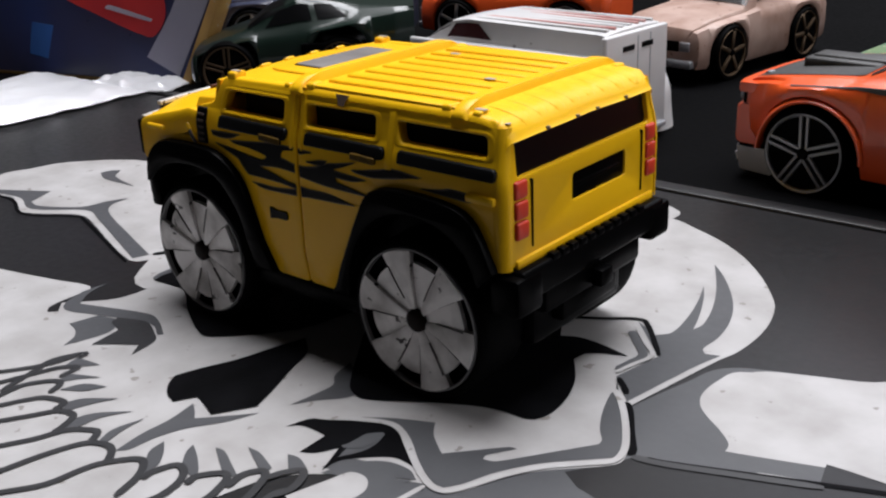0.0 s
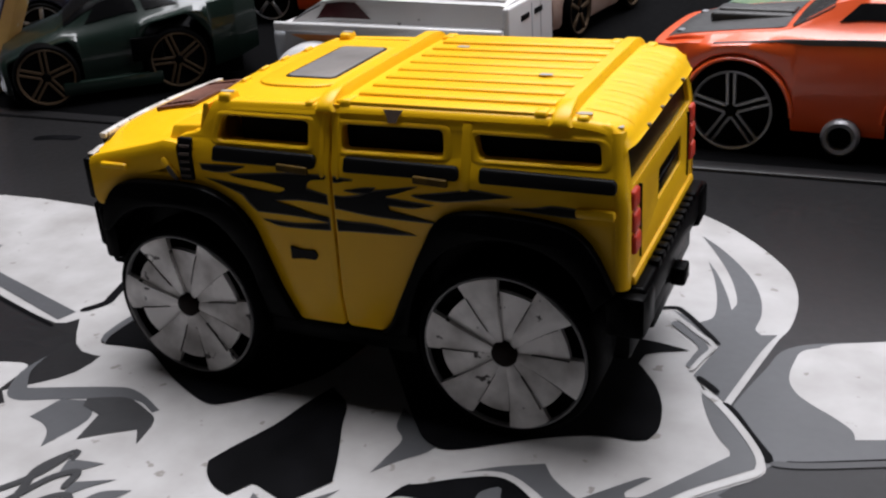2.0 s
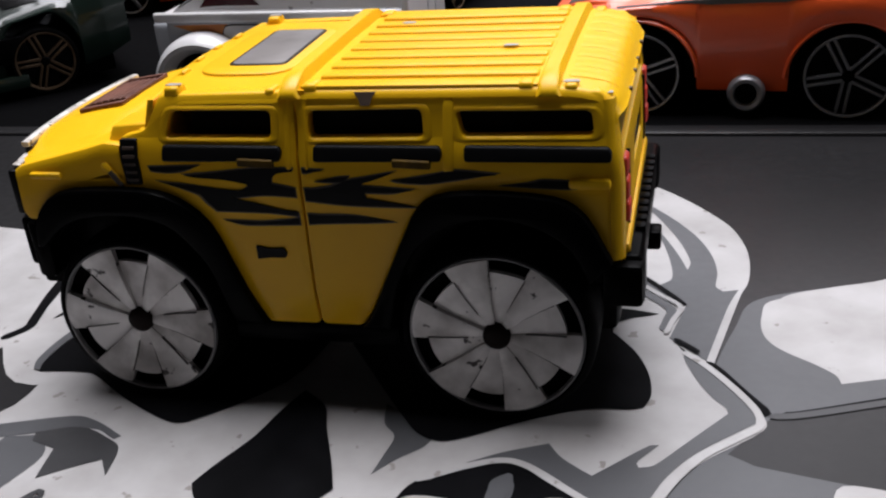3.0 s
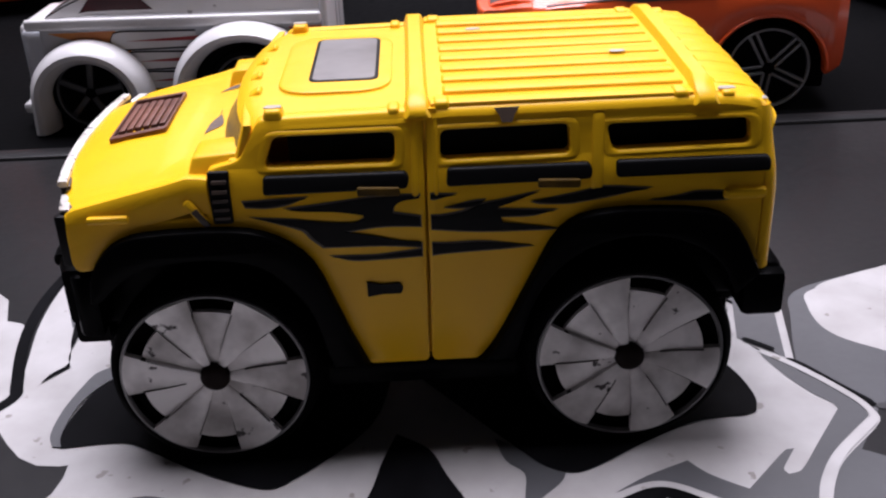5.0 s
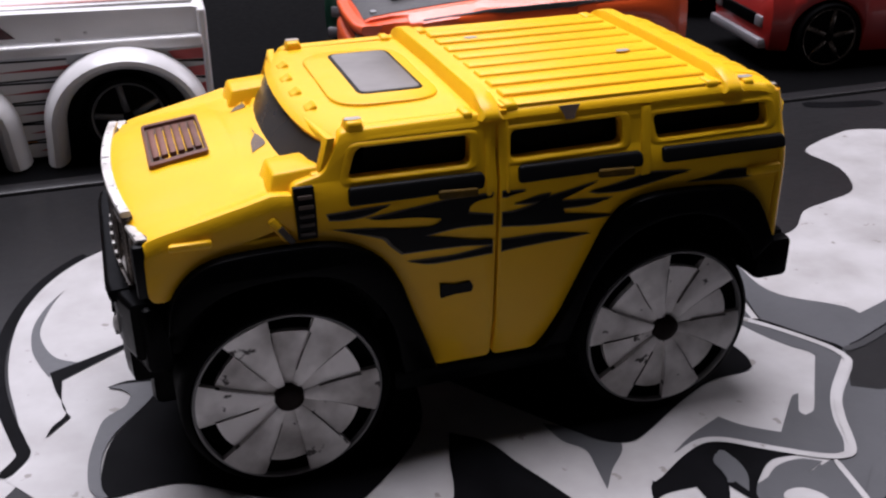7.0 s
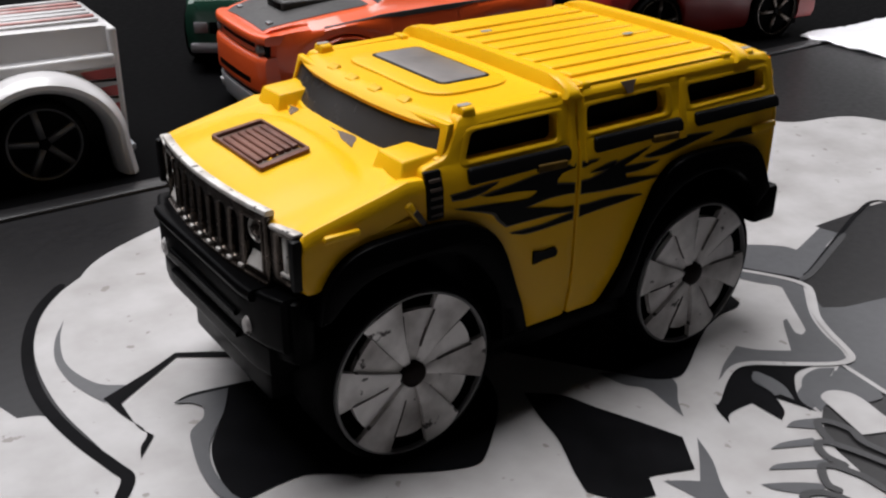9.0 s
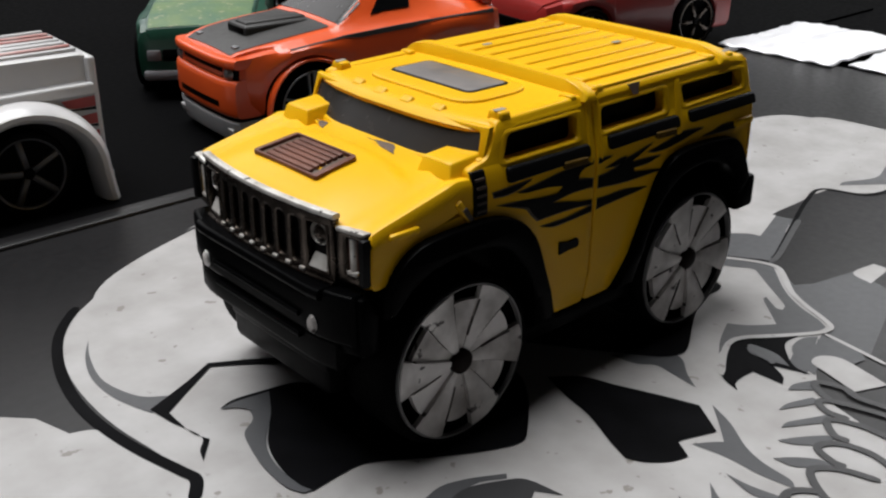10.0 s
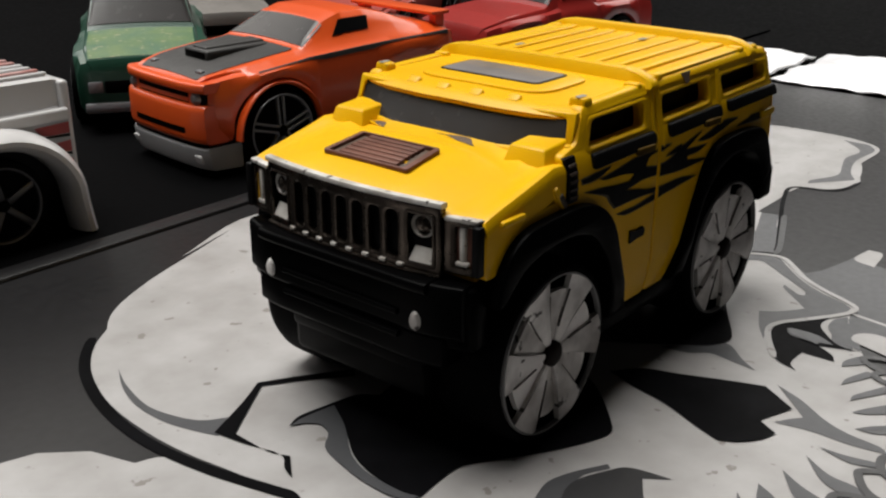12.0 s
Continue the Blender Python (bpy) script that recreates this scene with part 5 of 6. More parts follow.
def muscle_car():
    place = Matrix.Translation((4.25, 10.06, GROUND)) @ Matrix.Rotation(radians(-5), 4, "Z")
    car = thing("toy_muscle_car", "orange die-cast muscle car with a black hood", "toy car", (4.25, 10.06, GROUND), "toy cars behind the board")
    place_part = car_parts(car, place)
    shorter = lambda c: Vector((-1.48 + (c.x + 1.48) * 0.92 if c.x < -1.48 else c.x, c.y, c.z))   # a stubby nose
    add = lambda name, bm, mat, label="": place_part(name, warped(bm, shorter), mat, label)
    sh = Shell([(-3.12, 1.02, 1.10, 1.52, 1.58, 0.94), (-3.02, 1.15, 0.95, 1.59, 1.66, 1.0), (-2.87, 1.25, 0.80, 1.65, 1.73, 1.06), (-2.5, 1.38, 0.60, 1.71, 1.80, 1.14), (-2.1, 1.50, 0.42, 1.75, 1.85, 1.16),
                (-1.6, 1.54, 0.42, 1.80, 1.90, 1.15), (-1.0, 1.50, 0.40, 1.84, 1.95, 1.12), (-0.85, 1.49, 0.40, 1.86, 1.99, 1.12), (-0.2, 1.49, 0.40, 1.88, 2.38, 0.95), (0.2, 1.5, 0.40, 1.90, 2.50, 0.93),
                (0.8, 1.52, 0.40, 1.92, 2.50, 0.93), (1.4, 1.56, 0.42, 1.94, 2.36, 0.95), (2.1, 1.57, 0.46, 1.95, 2.12, 1.0), (2.6, 1.5, 0.55, 1.95, 2.05, 1.1), (2.8, 1.4, 0.65, 1.90, 2.0, 1.1)],
               [(-1.62, 0.66, 0.94), (1.60, 0.62, 0.88)], cheek=0.95)
    add("body", sh.body(), ORANGE, "glossy orange body")
    add("hood_panel", sh.patch([(-2.98, 8.0), (-2.98, 12.0), (-0.92, 12.3), (-0.92, 7.7)], 0.012, 12), HOOD_BLACK, "matt black hood panel")
    scoop = joined(block((-2.36, -0.38, 1.80), (-0.95, 0.38, 2.02), 0.06, 3), block((-2.26, -0.22, 1.95), (-0.95, 0.22, 2.06), 0.04, 3))
    add("hood_scoop", scoop, HOOD_BLACK)
    add("scoop_mouth", block((-2.375, -0.31, 1.87), (-2.28, 0.31, 1.98), 0.01), BLACK_PLASTIC)
    for y in (-0.74, 0.74):
        add("hood_pin", block((-2.84, y - 0.08, 1.70), (-2.72, y + 0.08, 1.80), 0.02), SILVER_PAINT)
    add("windscreen", sh.patch([(-0.80, 6.6), (-0.80, 13.4), (-0.22, 13.2), (-0.22, 6.8)], 0.012, 10), GREY_GLASS, "grey windscreen")
    for p in ((5.5, 6.6), (14.5, 13.4)):
        add("side_window", sh.patch([(-0.12, p[0] + 0.15 * (1 if p[0] < 10 else -1)), (0.15, p[1]), (0.85, p[1]), (0.75, p[0] + 0.15 * (1 if p[0] < 10 else -1))], 0.015), BLACK_GLASS)
    for p0, p1 in ((3.72, 4.05), (16.28, 15.95)):
        add("side_stripe", sh.patch([(-2.0, p0), (-2.0, p1), (1.0, p1), (1.0, p0)], 0.01, 16), HOOD_BLACK, "thin black side stripe")
        add("rear_stripe", sh.patch([(1.0, p0), (1.0, p1), (2.6, p1), (2.6, p0)], 0.01, 10), HOOD_BLACK)
    add("rear_window", sh.patch([(1.5, 7.6), (1.5, 12.4), (2.0, 12.2), (2.0, 7.8)], 0.012), BLACK_GLASS)
    # nose: brow, recessed dark grille with lamps, rounded lip, silver chin
    back = lambda y: 0.04 * y * y + 0.10 * (abs(y) / 1.25) ** 8
    curve = lambda c: Vector((c.x + back(c.y), c.y, c.z))
    def across(name, w, x0, x1, z0, z1, mat, label="", bevel=0.05):
        ring = fillet([(x0, z0), (x1, z0), (x1, z1), (x0, z1)], bevel, 3)
        add(name, grid_surface([[curve(Vector((p[0], y, p[1]))) for p in ring] for y in np.linspace(-w, w, 31)], True), mat, label)
    across("grille", 1.18, -3.15, -2.8, 1.27, 1.51, BLACK_PLASTIC, "slim black grille", 0.02)
    across("nose_brow", 1.25, -3.25, -2.7, 1.50, 1.665, ORANGE, "", 0.06)
    across("nose_lip", 1.25, -3.27, -2.7, 0.62, 1.30, ORANGE, "", 0.12)
    across("lip_gap", 1.21, -3.18, -2.6, 0.54, 0.64, BLACK_PLASTIC, "", 0.02)
    for y in (-1.0, 1.0):
        lamp = lathe([(0, -0.06), (0.07, -0.05), (0.11, 0.0), (0.12, 0.08)], 18)
        add("headlight", moved(lamp, Matrix.Translation((-3.17 + back(y), y, 1.40)) @ Matrix.Rotation(radians(-90), 4, "Z")), RIM_GREY)
    add("nose_bar", grid_surface([[curve(Vector((-3.17 + 0.03 * k, y, 1.33 + 0.10 * k))) for k in (0, 1)] for y in np.linspace(-0.82, 0.82, 15)]), ORANGE)
    add("mouth_slot", grid_surface([[curve(Vector((-3.278, y, 0.84 + z))) for z in (-0.05, 0.05)] for y in np.linspace(-0.8, 0.8, 15)]), BLACK_PLASTIC, "thin dark air slot")
    ring = fillet([(-3.24, 0.56), (-3.16, 0.16), (-2.5, 0.12), (-2.5, 0.56)], 0.05, 3)
    add("chin_spoiler", grid_surface([[curve(Vector((p[0], y, p[1]))) for p in ring] for y in np.linspace(-1.25, 1.25, 31)], True), SILVER_BUMPER, "silver plastic front bumper")
    for y in (-1.02, 1.02):
        add("chin_vent", moved(block((-0.02, -0.11, -0.08), (0.03, 0.11, 0.08), 0.02), Matrix.Translation((-3.20 + back(y), y, 0.34)) @ Matrix.Rotation(radians(-18), 4, "Y")), WHITE)
    add("chassis", block((-2.6, -1.2, 0.25), (2.6, 1.2, 1.4), 0.05), BLACK_PLASTIC)
    add("spoiler", joined(block((2.35, -1.25, 2.22), (2.85, 1.25, 2.30), 0.03), block((2.5, -1.2, 1.95), (2.75, -1.0, 2.25), 0.03), block((2.5, 1.0, 1.95), (2.75, 1.2, 2.25), 0.03)), ORANGE)
    for y in (-1.55, 1.55):
        s = -1 if y < 0 else 1
        pipe = moved(lathe([(0.17, 0.0), (0.19, -0.06), (0.25, -0.07), (0.29, -0.03), (0.30, 0.05), (0.27, 0.3)], 28), Matrix.Translation((0.1, y, 0.40)) @ Matrix.Rotation(0 if s < 0 else math.pi, 4, "Z"))
        bmesh.ops.delete(pipe, geom=[f for f in pipe.faces if len(f.verts) > 4], context="FACES_ONLY")
        add("side_pipe", pipe, SILVER_PAINT, "wide silver side exhaust")
        add("pipe_mouth", moved(lathe([(0, 0.06), (0.26, 0.06), (0.27, 0.3)], 24), Matrix.Translation((0.1, y, 0.40)) @ Matrix.Rotation(0 if s < 0 else math.pi, 4, "Z")), BLACK_PLASTIC)
    for x, t in ((-1.60, 0.35), (1.60, 0.8)):
        for y in (-1.56, 1.56):
            car_wheel(car, place, x, y, 0.70, 0.6, RIM_GREY, 5, True, t, 0.93)
            add("arch_flare", fender(x, 1.45 * (-1 if y < 0 else 1), 0.93, 0.10, 0.4, 2, 178, 0.045), ORANGE)


def fender(x, y, r, w, z0=0.04, a0=0, a1=180, thick=0.17, skirt=False):
    """A round pontoon fender: half a ring of rounded section, its feet carried down to z0 if it has a skirt."""
    spine = [(radians(a), math.cos(radians(a)) * r, 0.62 + math.sin(radians(a)) * r) for a in np.linspace(a0, a1, 25)]
    if skirt:
        feet = (z0, 0.12, 0.3, 0.48)
        spine = [(0.0, r * (1.07 - 0.12 * z), z) for z in feet] + spine + [(math.pi, -r * (1.03 - 0.05 * z), z) for z in feet[::-1]]
    rows = []
    for a, dx, z in spine:
        d = Vector((math.cos(a), 0, math.sin(a)))
        c = Vector((x + dx, y, max(z, z0 + 0.02)))
        rows.append([c + d * thick * math.cos(b) + Vector((0, 1, 0)) * w * math.sin(b) for b in np.linspace(0, 2 * math.pi, 15)[:-1]])
    return grid_surface(rows, close=True)


def delivery_wagon():
    stand = Matrix.Translation((-4.2, 10.1, GROUND)) @ Matrix.Rotation(radians(-3), 4, "Z")
    place = stand @ Matrix.Diagonal((1, 1, 0.92, 1))
    car = thing("toy_delivery_wagon", "white die-cast delivery wagon with flames and round fenders", "toy car", (-4.2, 10.1, GROUND), "toy cars behind the board")
    add = car_parts(car, place)
    w = 1.12
    low = joined(block((-1.75, -w, 0.06), (2.86, w, 1.86), 0.06, 3), block((-2.12, -1.05, 0.3), (-1.6, 1.05, 1.82), 0.16, 4))
    add("lower_body", low, PEARL, "grey-white metallic side")
    upper = Shell([(-1.75, 1.0, 1.7, 1.86, 1.92, 0.85), (-1.35, 1.05, 1.7, 1.9, 2.2, 0.86), (-0.95, 1.08, 1.7, 1.92, 2.42, 0.9), (-0.5, 1.08, 1.7, 1.92, 2.5, 0.93), (2.74, 1.08, 1.7, 1.92, 2.45, 0.95), (2.84, 1.06, 1.7, 1.9, 2.42, 0.93)], cheek=1.0)
    add("upper_body", upper.body(40), WHITE, "white upper body and roof")
    for y in (-1, 1):
        add("belt_moulding", block((-1.95, y * 1.13 - 0.06, 1.80), (2.84, y * 1.13 + 0.06, 2.0), 0.05, 3), WHITE)
        pa, pb = (5.3, 6.7) if y < 0 else (14.7, 13.3)
        add("side_window", upper.patch([(-1.12, pa), (-0.85, pb), (-0.2, pb), (0.12, pa)], 0.012), RED_GLASS, "dark red side window")
        for x, r, thick in ((-1.0, 0.82, 0.2), (1.6, 1.10, 0.17)):
            add("fender", fender(x, y * 1.2, r, 0.40, 0.02, thick=thick, skirt=True), WHITE, "round white fender")
            well = joined(moved(lathe([(0, 0), (r * 0.96, 0.0), (r * 0.96, 0.1), (0, 0.1)], 40), Matrix.Translation((x, y * 1.1 - 0.05, 0.62))), block((x - r * 0.96, y * 1.1 - 0.05, 0.06), (x + r * 0.96, y * 1.1 + 0.05, 0.62), 0.0))
            add("wheel_well", well, BLACK_PLASTIC)
    for k in range(7):
        yy = -0.75 + 0.25 * k
        add("roof_rib", block((-0.4, yy - 0.05, 2.46), (2.76, yy + 0.05, 2.515), 0.02), FADED_STRIPE if k in (1, 4, 5) else WHITE)
    # tail doors with slots
    add("tail_panel", block((2.80, -1.06, 0.18), (2.94, 1.06, 2.40), 0.05, 3), WHITE, "plain white tail doors")
    add("door_seam", block((2.93, -0.015, 0.3), (2.95, 0.015, 2.3), 0.004), PEARL)
    add("door_seam", block((2.93, 0.42, 0.3), (2.95, 0.45, 2.3), 0.004), PEARL)
    for y in (-0.32, 0.32):
        add("tail_slot", block((2.92, y - 0.2, 2.02), (2.955, y + 0.2, 2.14), 0.02), BLACK_PAINT)
    add("tail_step", block((2.84, -0.95, 0.2), (3.05, 0.95, 0.32), 0.03), PEARL)
    # painted flames and slashes
    for y in (-1, 1):
        def on(name, pts, mat, out):
            b = plate(flowing(pts, 50), (), 0.01)
            b = moved(b, SIDE)
            bmesh.ops.translate(b, verts=b.verts, vec=(0, -w - out, 0))
            if y > 0:
                b2 = mirror_y(b, 0)
                b.free()
                b = b2
            add(name, b, mat)
        on("flame_field", [(-1.6, 1.74), (-0.5, 1.76), (-0.3, 1.4), (-0.1, 1.0), (0.05, 0.6), (0.3, 0.12), (-0.3, 0.12), (-0.4, 0.9), (-0.7, 1.4)], FLAME_ORANGE, 0.006)
        for x0, x1, z, h in ((-0.59, 0.8, 1.58, 0.15), (-0.43, 0.62, 1.21, 0.15), (-0.27, 0.52, 0.85, 0.145), (-0.14, 0.46, 0.52, 0.13), (-0.06, 0.42, 0.20, 0.12)):
            for g, m, o in ((0.03, BLACK_PAINT, 0.010), (0.0, WHITE, 0.014)):
                on("flame_tongue", [(x0 - g, z), (x0 + 0.05, z + h * 0.8 + g), (x0 + 0.2, z + h + g), (x1, z + h * 0.9 + g), (x1, z - h * 0.8 - g), (x0 + 0.2, z - h - g), (x0 + 0.05, z - h * 0.8 - g)], m, o)
            on("flame_split", [(x0 + 0.25, z - 0.01), (x1 + 0.05, z + 0.06), (x1 + 0.05, z - 0.02)], RED_STRIPE, 0.018)
        for x0, z in ((2.3, 1.66), (2.55, 1.36), (2.65, 1.06)):
            on("red_slash", [(x0, z + 0.08), (2.83, z + 0.10), (2.83, z - 0.08), (x0 + 0.12, z - 0.06)], RED_STRIPE, 0.008)
            on("slash_edge", [(x0 + 0.05, z - 0.08), (2.83, z - 0.09), (2.83, z - 0.14), (x0 + 0.15, z - 0.11)], BLACK_PAINT, 0.008)
    add("windscreen", upper.patch([(-1.68, 6.4), (-1.68, 13.6), (-1.0, 13.4), (-1.0, 6.6)], 0.012, 10), BLACK_GLASS)
    nose = joined(block((-2.25, -0.75, 0.35), (-1.5, 0.75, 1.84), 0.16, 4), block((-2.3, -1.05, 0.25), (-2.0, 1.05, 0.45), 0.06))
    add("nose", nose, WHITE)
    add("chassis", block((-2.0, -0.95, 0.03), (2.7, 0.95, 0.5), 0.04), BLACK_PLASTIC)
    for x, t in ((-1.0, 0.2), (1.6, 0.5)):
        for y in (-1.36, 1.36):
            car_wheel(car, stand, x, y, 0.66, 0.5, DIM_RIM, 5, False, t, 0.84)


def sports_car():
    stand = Matrix.Translation((-11.41, 10.48, GROUND)) @ Matrix.Rotation(radians(42), 4, "Z")
    place = stand @ Matrix.Diagonal((0.95, 1.1, 1.2, 1))
    car = thing("toy_sports_car", "dark green low sports car with bronze wheels", "toy car", (-11.41, 10.48, GROUND), "toy cars behind the board")
    add = car_parts(car, place)
    sh = Shell([(-2.62, 0.95, 0.35, 0.7, 0.74, 0.7), (-2.5, 1.2, 0.28, 0.85, 0.92, 0.8), (-2.0, 1.35, 0.25, 1.02, 1.1, 0.85), (-1.2, 1.3, 0.25, 1.15, 1.3, 0.9), (-0.6, 1.28, 0.25, 1.2, 1.62, 0.85),
                (0.2, 1.3, 0.25, 1.25, 1.86, 0.78), (0.9, 1.36, 0.25, 1.32, 1.82, 0.75), (1.8, 1.42, 0.3, 1.45, 1.7, 0.8), (2.7, 1.4, 0.45, 1.55, 1.68, 1.0), (3.2, 1.3, 0.6, 1.6, 1.66, 1.1)],
               [(-1.6, 0.56, 0.80), (1.3, 0.58, 0.82)], cheek=0.92)
    add("body", sh.body(), DARK_GREEN, "glossy dark green body")
    add("windscreen", sh.patch([(-1.05, 6.2), (-1.05, 13.8), (-0.1, 13.4), (-0.1, 6.6)], 0.012, 10), BLACK_GLASS)
    for p in ((5.4, 6.7), (14.6, 13.3)):
        add("side_window", sh.patch([(-0.6, p[0]), (-0.3, p[1]), (0.5, p[1]), (0.6, p[0])], 0.015), BLACK_GLASS)
        add("quarter_window", sh.patch([(0.75, p[0]), (0.65, p[1]), (1.1, p[1]), (1.5, p[0])], 0.015), BLACK_GLASS)
    for y in (-0.7, 0.7):
        add("headlight", block((-2.58, y - 0.18, 0.62), (-2.35, y + 0.18, 0.76), 0.04), SILVER_PAINT)
    add("front_intake", block((-2.64, -0.55, 0.35), (-2.45, 0.55, 0.58), 0.04), SILVER_PAINT)
    for y in (-1.36, 1.36):
        add("sill_blade", block((-1.3, y - 0.08, 0.18), (0.9, y + 0.08, 0.42), 0.05), DARK_GREEN)
        add("side_scoop", block((0.3, y - 0.06, 0.62), (1.0, y + 0.06, 1.05), 0.05), BLACK_PLASTIC)
    add("chassis", block((-2.4, -1.1, 0.12), (2.8, 1.1, 0.9), 0.05), BLACK_PLASTIC)
    for x, t in ((-1.6, 0.3), (1.3, 0.6)):
        for y in (-1.56, 1.56):
            car_wheel(car, stand, x * 0.95, y, 0.68, 0.5, BRONZE, 5, True, t, 0.86)


def plain_car(name, label, at, turn, mat, hood=None, tall=0.0, rim=RIM_GREY, pickup=False, lamp=SILVER_PAINT):
    """A simple saloon, or a pickup, for the back row."""
    place = Matrix.Translation(at) @ Matrix.Rotation(radians(turn), 4, "Z")
    car = thing(name, label, "toy car", at, "toy cars behind the board")
    add = car_parts(car, place)
    roof = 2.2 + tall
    st = [(-3.0, 1.1, 0.5, 1.1 + tall / 2, 1.14 + tall / 2, 0.95), (-2.9, 1.25, 0.4, 1.25 + tall / 2, 1.32 + tall / 2, 1.05), (-2.2, 1.35, 0.35, 1.38 + tall / 2, 1.48 + tall / 2, 1.1), (-0.9, 1.38, 0.32, 1.45 + tall / 2, 1.58 + tall / 2, 1.1),
          (-0.2, 1.36, 0.32, 1.5 + tall / 2, roof, 0.95), (0.7, 1.36, 0.32, 1.5 + tall / 2, roof + 0.02, 0.95)]
    st += [(0.95, 1.36, 0.35, 1.5 + tall / 2, 1.55 + tall / 2, 1.1), (2.9, 1.36, 0.4, 1.5 + tall / 2, 1.55 + tall / 2, 1.1)] if pickup else [(1.7, 1.4, 0.35, 1.52 + tall / 2, 1.72 + tall / 2, 1.0), (2.7, 1.35, 0.4, 1.5 + tall / 2, 1.6 + tall / 2, 1.05), (2.9, 1.2, 0.5, 1.4 + tall / 2, 1.5 + tall / 2, 1.0)]
    sh = Shell(st, [(-1.75, 0.6, 0.76), (1.65, 0.6, 0.76)])
    add("body", sh.body(50), mat)
    if hood:
        add("hood", sh.patch([(-2.85, 7.3), (-2.85, 12.7), (-1.0, 12.7), (-1.0, 7.3)], 0.012, 10), hood, "worn lime green hood")
    add("windscreen", sh.patch([(-0.82, 6.6), (-0.82, 13.4), (-0.28, 13.2), (-0.28, 6.8)], 0.012, 10), GREY_GLASS)
    for p in ((5.4, 6.6), (14.6, 13.4)):
        add("side_window", sh.patch([(-0.35, p[0]), (-0.1, p[1]), (0.62, p[1]), (0.7, p[0])], 0.015), BLACK_GLASS)
    add("grille", block((-3.04, -0.75, 0.8), (-2.9, 0.75, 1.05), 0.03), BLACK_PLASTIC)
    add("bumper", block((-3.1, -1.15, 0.42), (-2.85, 1.15, 0.62), 0.05), lamp)
    for y in (-0.92, 0.92):
        add("headlight", block((-3.05, y - 0.14, 0.82), (-2.88, y + 0.14, 1.04), 0.03), lamp)
    add("chassis", block((-2.6, -1.15, 0.2), (2.6, 1.15, 1.0), 0.05), BLACK_PLASTIC)
    for x, t in ((-1.75, 0.2), (1.65, 0.7)):
        for y in (-1.42, 1.42):
            car_wheel(car, place, x, y, 0.66, 0.5, rim, 5, False, t, 0.84)


muscle_car()
delivery_wagon()
sports_car()
plain_car("toy_saloon", "green toy car with a worn lime hood", (4.2, 15.15, GROUND), 55, GREEN, LIME, 0.25)
plain_car("toy_coupe", "rusty white toy coupe with faded paint", (-3.3, 18.0, GROUND), 82, PINK, None, 0.0, BRONZE)
plain_car("toy_pickup", "red toy pickup with chrome wheels", (12.5, 10.3, GROUND), -8, RED, None, 0.3, CHROME, True)
plain_car("toy_hot_rod", "faded red toy car behind the orange one", (12.8, 15.8, GROUND), 20, SALMON)
plain_car("toy_coupe", "dusty grey toy coupe parked in the back row", (9.0, 19.2, GROUND), 62, DUST)
plain_car("toy_coupe", "orange-red toy coupe parked behind the white wagon", (-9.8, 18.4, GROUND), 15, ORANGE)
plain_car("toy_van", "navy toy car with silver bumper", (-14.8, 14.6, GROUND), 35, NAVY, None, 0.2)


# ---- foil, card pack and scraps ----
FOIL = material("aluminium_foil", (0.95, 0.95, 0.97), 0.35, 0.25, second=(0.86, 0.86, 0.89), coarse=60, fine=300, bump=0.3, depth=0.0002)
CARD_EDGE = material("worn_yellow_card", (0.60, 0.36, 0.10), 0.6, second=(0.42, 0.23, 0.07), coarse=120, fine=600, wear=(0.5, 0.42, 0.3), worn_at=0.66)
CARD_BLUE = material("blue_print", (0.02, 0.03, 0.10), 0.3, second=(0.035, 0.03, 0.05), coarse=25, fine=500)
CARD_SKY = material("pale_print", (0.34, 0.32, 0.38), 0.3, second=(0.22, 0.21, 0.28), coarse=30, fine=500)
CARD_RED = material("red_print", (0.45, 0.03, 0.03), 0.3, second=(0.33, 0.02, 0.03), coarse=60, fine=500)


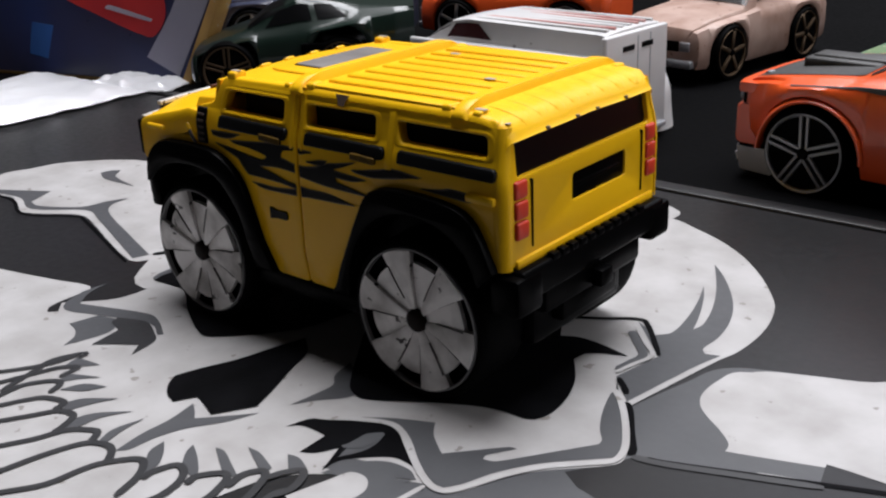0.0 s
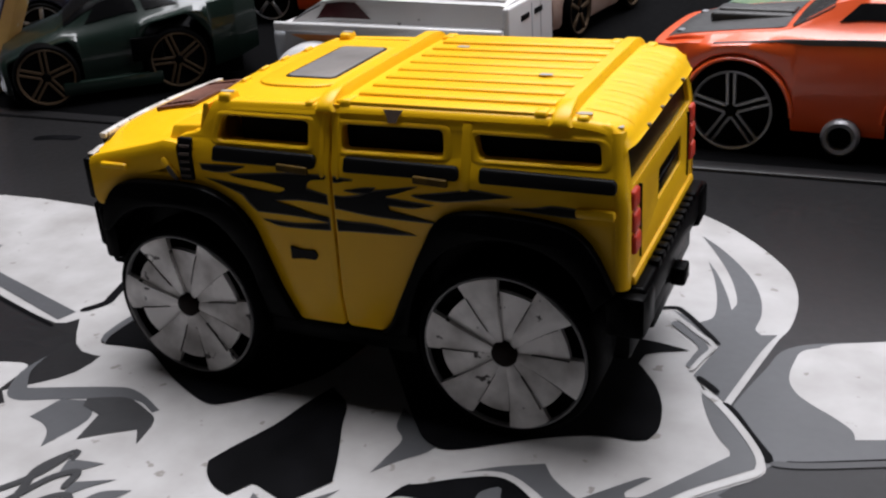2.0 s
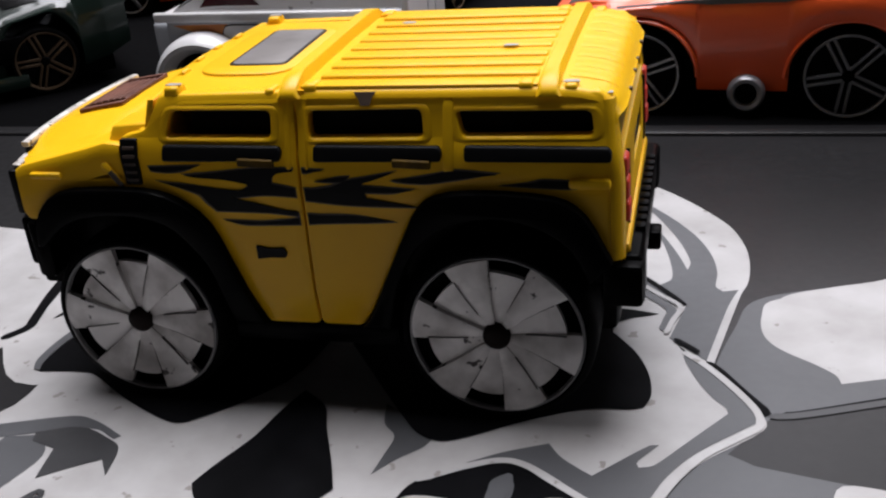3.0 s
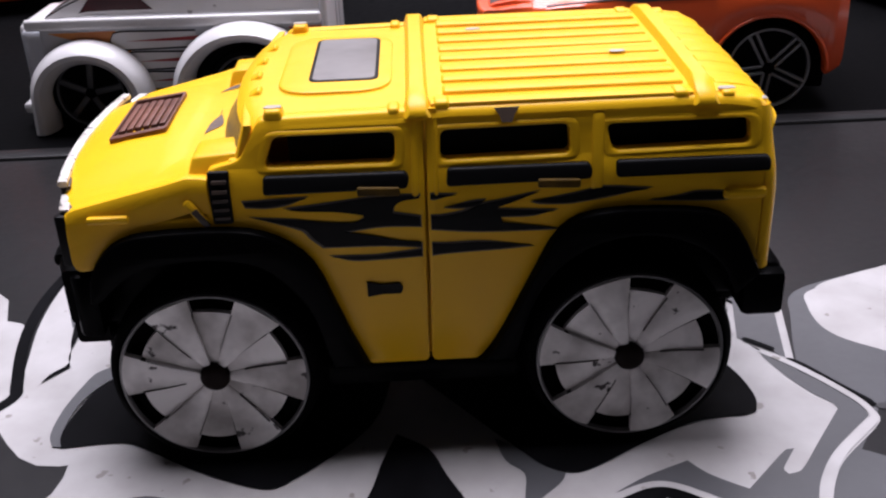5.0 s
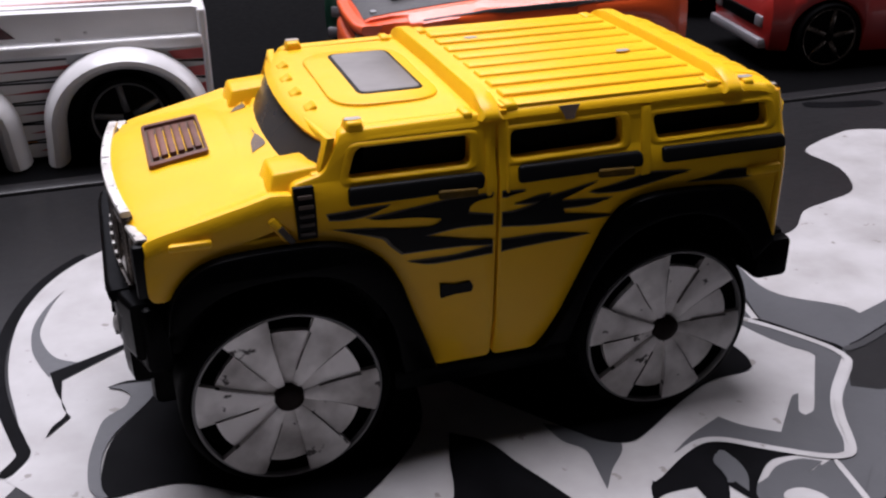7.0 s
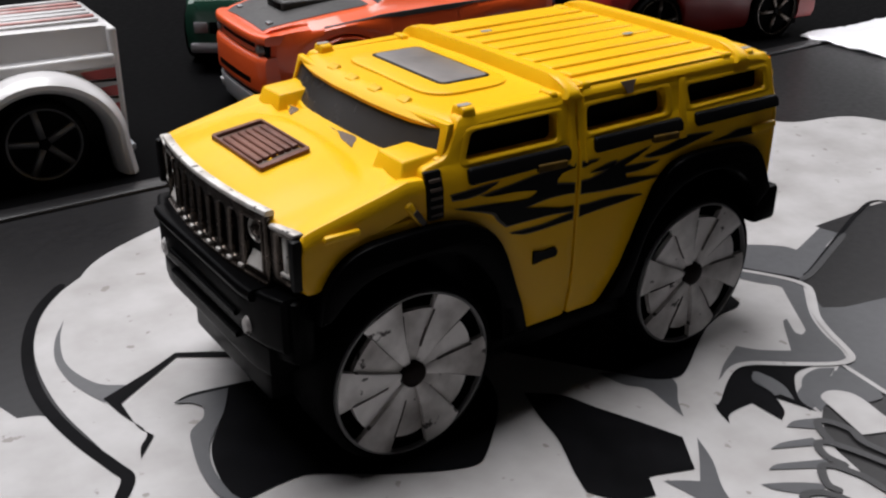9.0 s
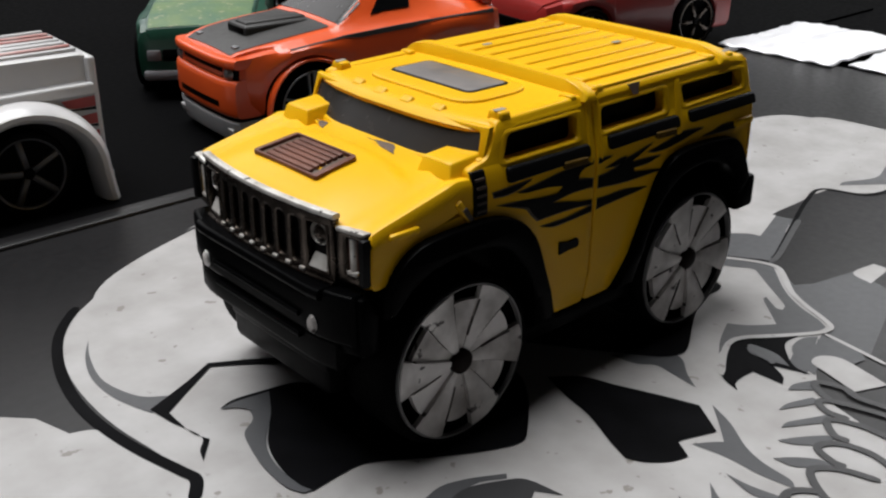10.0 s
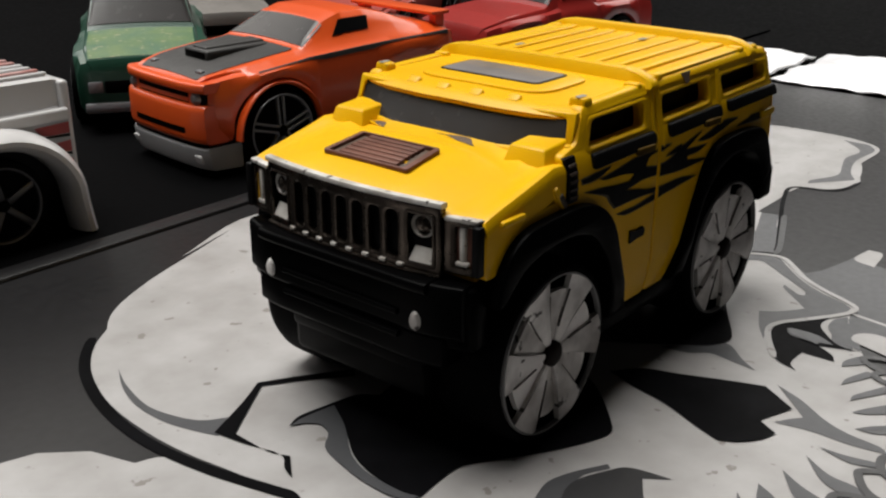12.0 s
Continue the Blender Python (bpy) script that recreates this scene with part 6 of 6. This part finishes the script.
def foil(a, b, seed, turn=0.0, high=0.35):
    """A crumpled strip of foil with sharp folds, lying on the board and the table."""
    nx, ny = 30, 34
    rnd = random.Random(seed)
    folds = [(Vector((rnd.uniform(-1, 1), rnd.uniform(-1, 1))).normalized(), rnd.uniform(-1, 1), rnd.uniform(0.5, 1.0)) for _ in range(14)]
    rows = []
    for i in range(nx + 1):
        row = []
        for j in range(ny + 1):
            u, v = i / nx * 2 - 1, j / ny * 2 - 1
            h = sum(abs(((d.x * u + d.y * v) - c) * 1.4 % 1.0 - 0.5) * k for d, c, k in folds) / 14
            wob = 1 + 0.08 * noise.noise(Vector((u * 2, v * 2, seed)))
            edge = min(1.0, 3.0 * min(1 - abs(u), 1 - abs(v)) + 0.12)
            x = (a[0] + b[0]) / 2 + u * (b[0] - a[0]) / 2 * wob
            y = (a[1] + b[1]) / 2 + v * (b[1] - a[1]) / 2 * wob
            row.append((x, y, 0.03 + high * edge * (0.35 + 2.2 * abs(h - 0.25)) + 0.06 * noise.noise(Vector((u * 5, v * 5, seed + 3)))))
        rows.append(row)
    bm = grid_surface(rows)
    mid = Matrix.Translation(((a[0] + b[0]) / 2, (a[1] + b[1]) / 2, 0))
    moved(bm, mid @ Matrix.Rotation(radians(turn), 4, "Z") @ mid.inverted())
    ob = part("foil_strip", bm, FOIL, None, "", ((a[0] + b[0]) / 2, (a[1] + b[1]) / 2, 0), smooth=18)
    tagged(ob, "crumpled silver foil strip beside the printed board", "foil", "foil strips")
    ob.modifiers.new("thickness", "SOLIDIFY").thickness = 0.0003


foil((-18.6, 2.6), (-13.9, 7.6), 3)
foil((-16.4, 7.3), (-13.7, 9.2), 5, 20)
foil((14.6, 5.3), (18.4, 8.4), 7)
foil((15.0, 0.4), (19.0, 5.1), 11)


def card_pack():
    """A blister card standing behind the foil, its worn yellow edge towards the cars."""
    pack = thing("toy_card_pack", "standing blister card with worn yellow edge and red picture", "card pack", (-16.5, 8.9, -0.07))
    pose_m = Matrix.Translation((-13.8, 8.85, -0.07)) @ Matrix.Rotation(radians(14), 4, "Z") @ Matrix.Rotation(radians(-8), 4, "X")
    add = lambda name, bm, mat: part(name, moved(bm, pose_m), mat, pack)
    add("card", moved(plate(fillet([(-11.0, 0.0), (0.0, 0.0), (5.6, 12.0), (-11.0, 12.0)], 0.06), (), 0.5, 0.05), SIDE), CARD_EDGE)
    def panel(name, pts, mat, out):
        add(name, moved(plate(pts, (), 0.02), Matrix.Translation((0, -out, 0)) @ SIDE), mat)
    panel("blue_field", fillet([(-10.8, 0.1), (-0.28, 0.1), (5.2, 11.8), (-10.8, 11.8)], 0.1), CARD_BLUE, 0.01)
    panel("pale_field", flowing([(-1.37, 0.72), (-0.32, 0.27), (0.80, 2.50), (1.87, 5.21), (0.88, 5.69), (-0.29, 2.37)], 50), CARD_SKY, 0.03)
    panel("red_car_picture", flowing([(-4.08, 2.12), (-3.46, 1.91), (-1.29, 1.24), (-0.86, 1.48), (-0.69, 2.01), (-1.10, 2.99), (-3.62, 3.99)], 50), CARD_RED, 0.05)
    panel("silver_bar", flowing([(-2.72, 1.94), (-1.20, 1.64), (-1.11, 1.71), (-2.57, 2.03)], 50), CARD_SKY, 0.07)
    panel("blue_patch", flowing([(-5.43, 1.50), (-4.66, 1.42), (-4.93, 0.51), (-5.60, 0.62)], 50), material("bright_blue_print", (0.03, 0.09, 0.28), 0.3), 0.03)


card_pack()
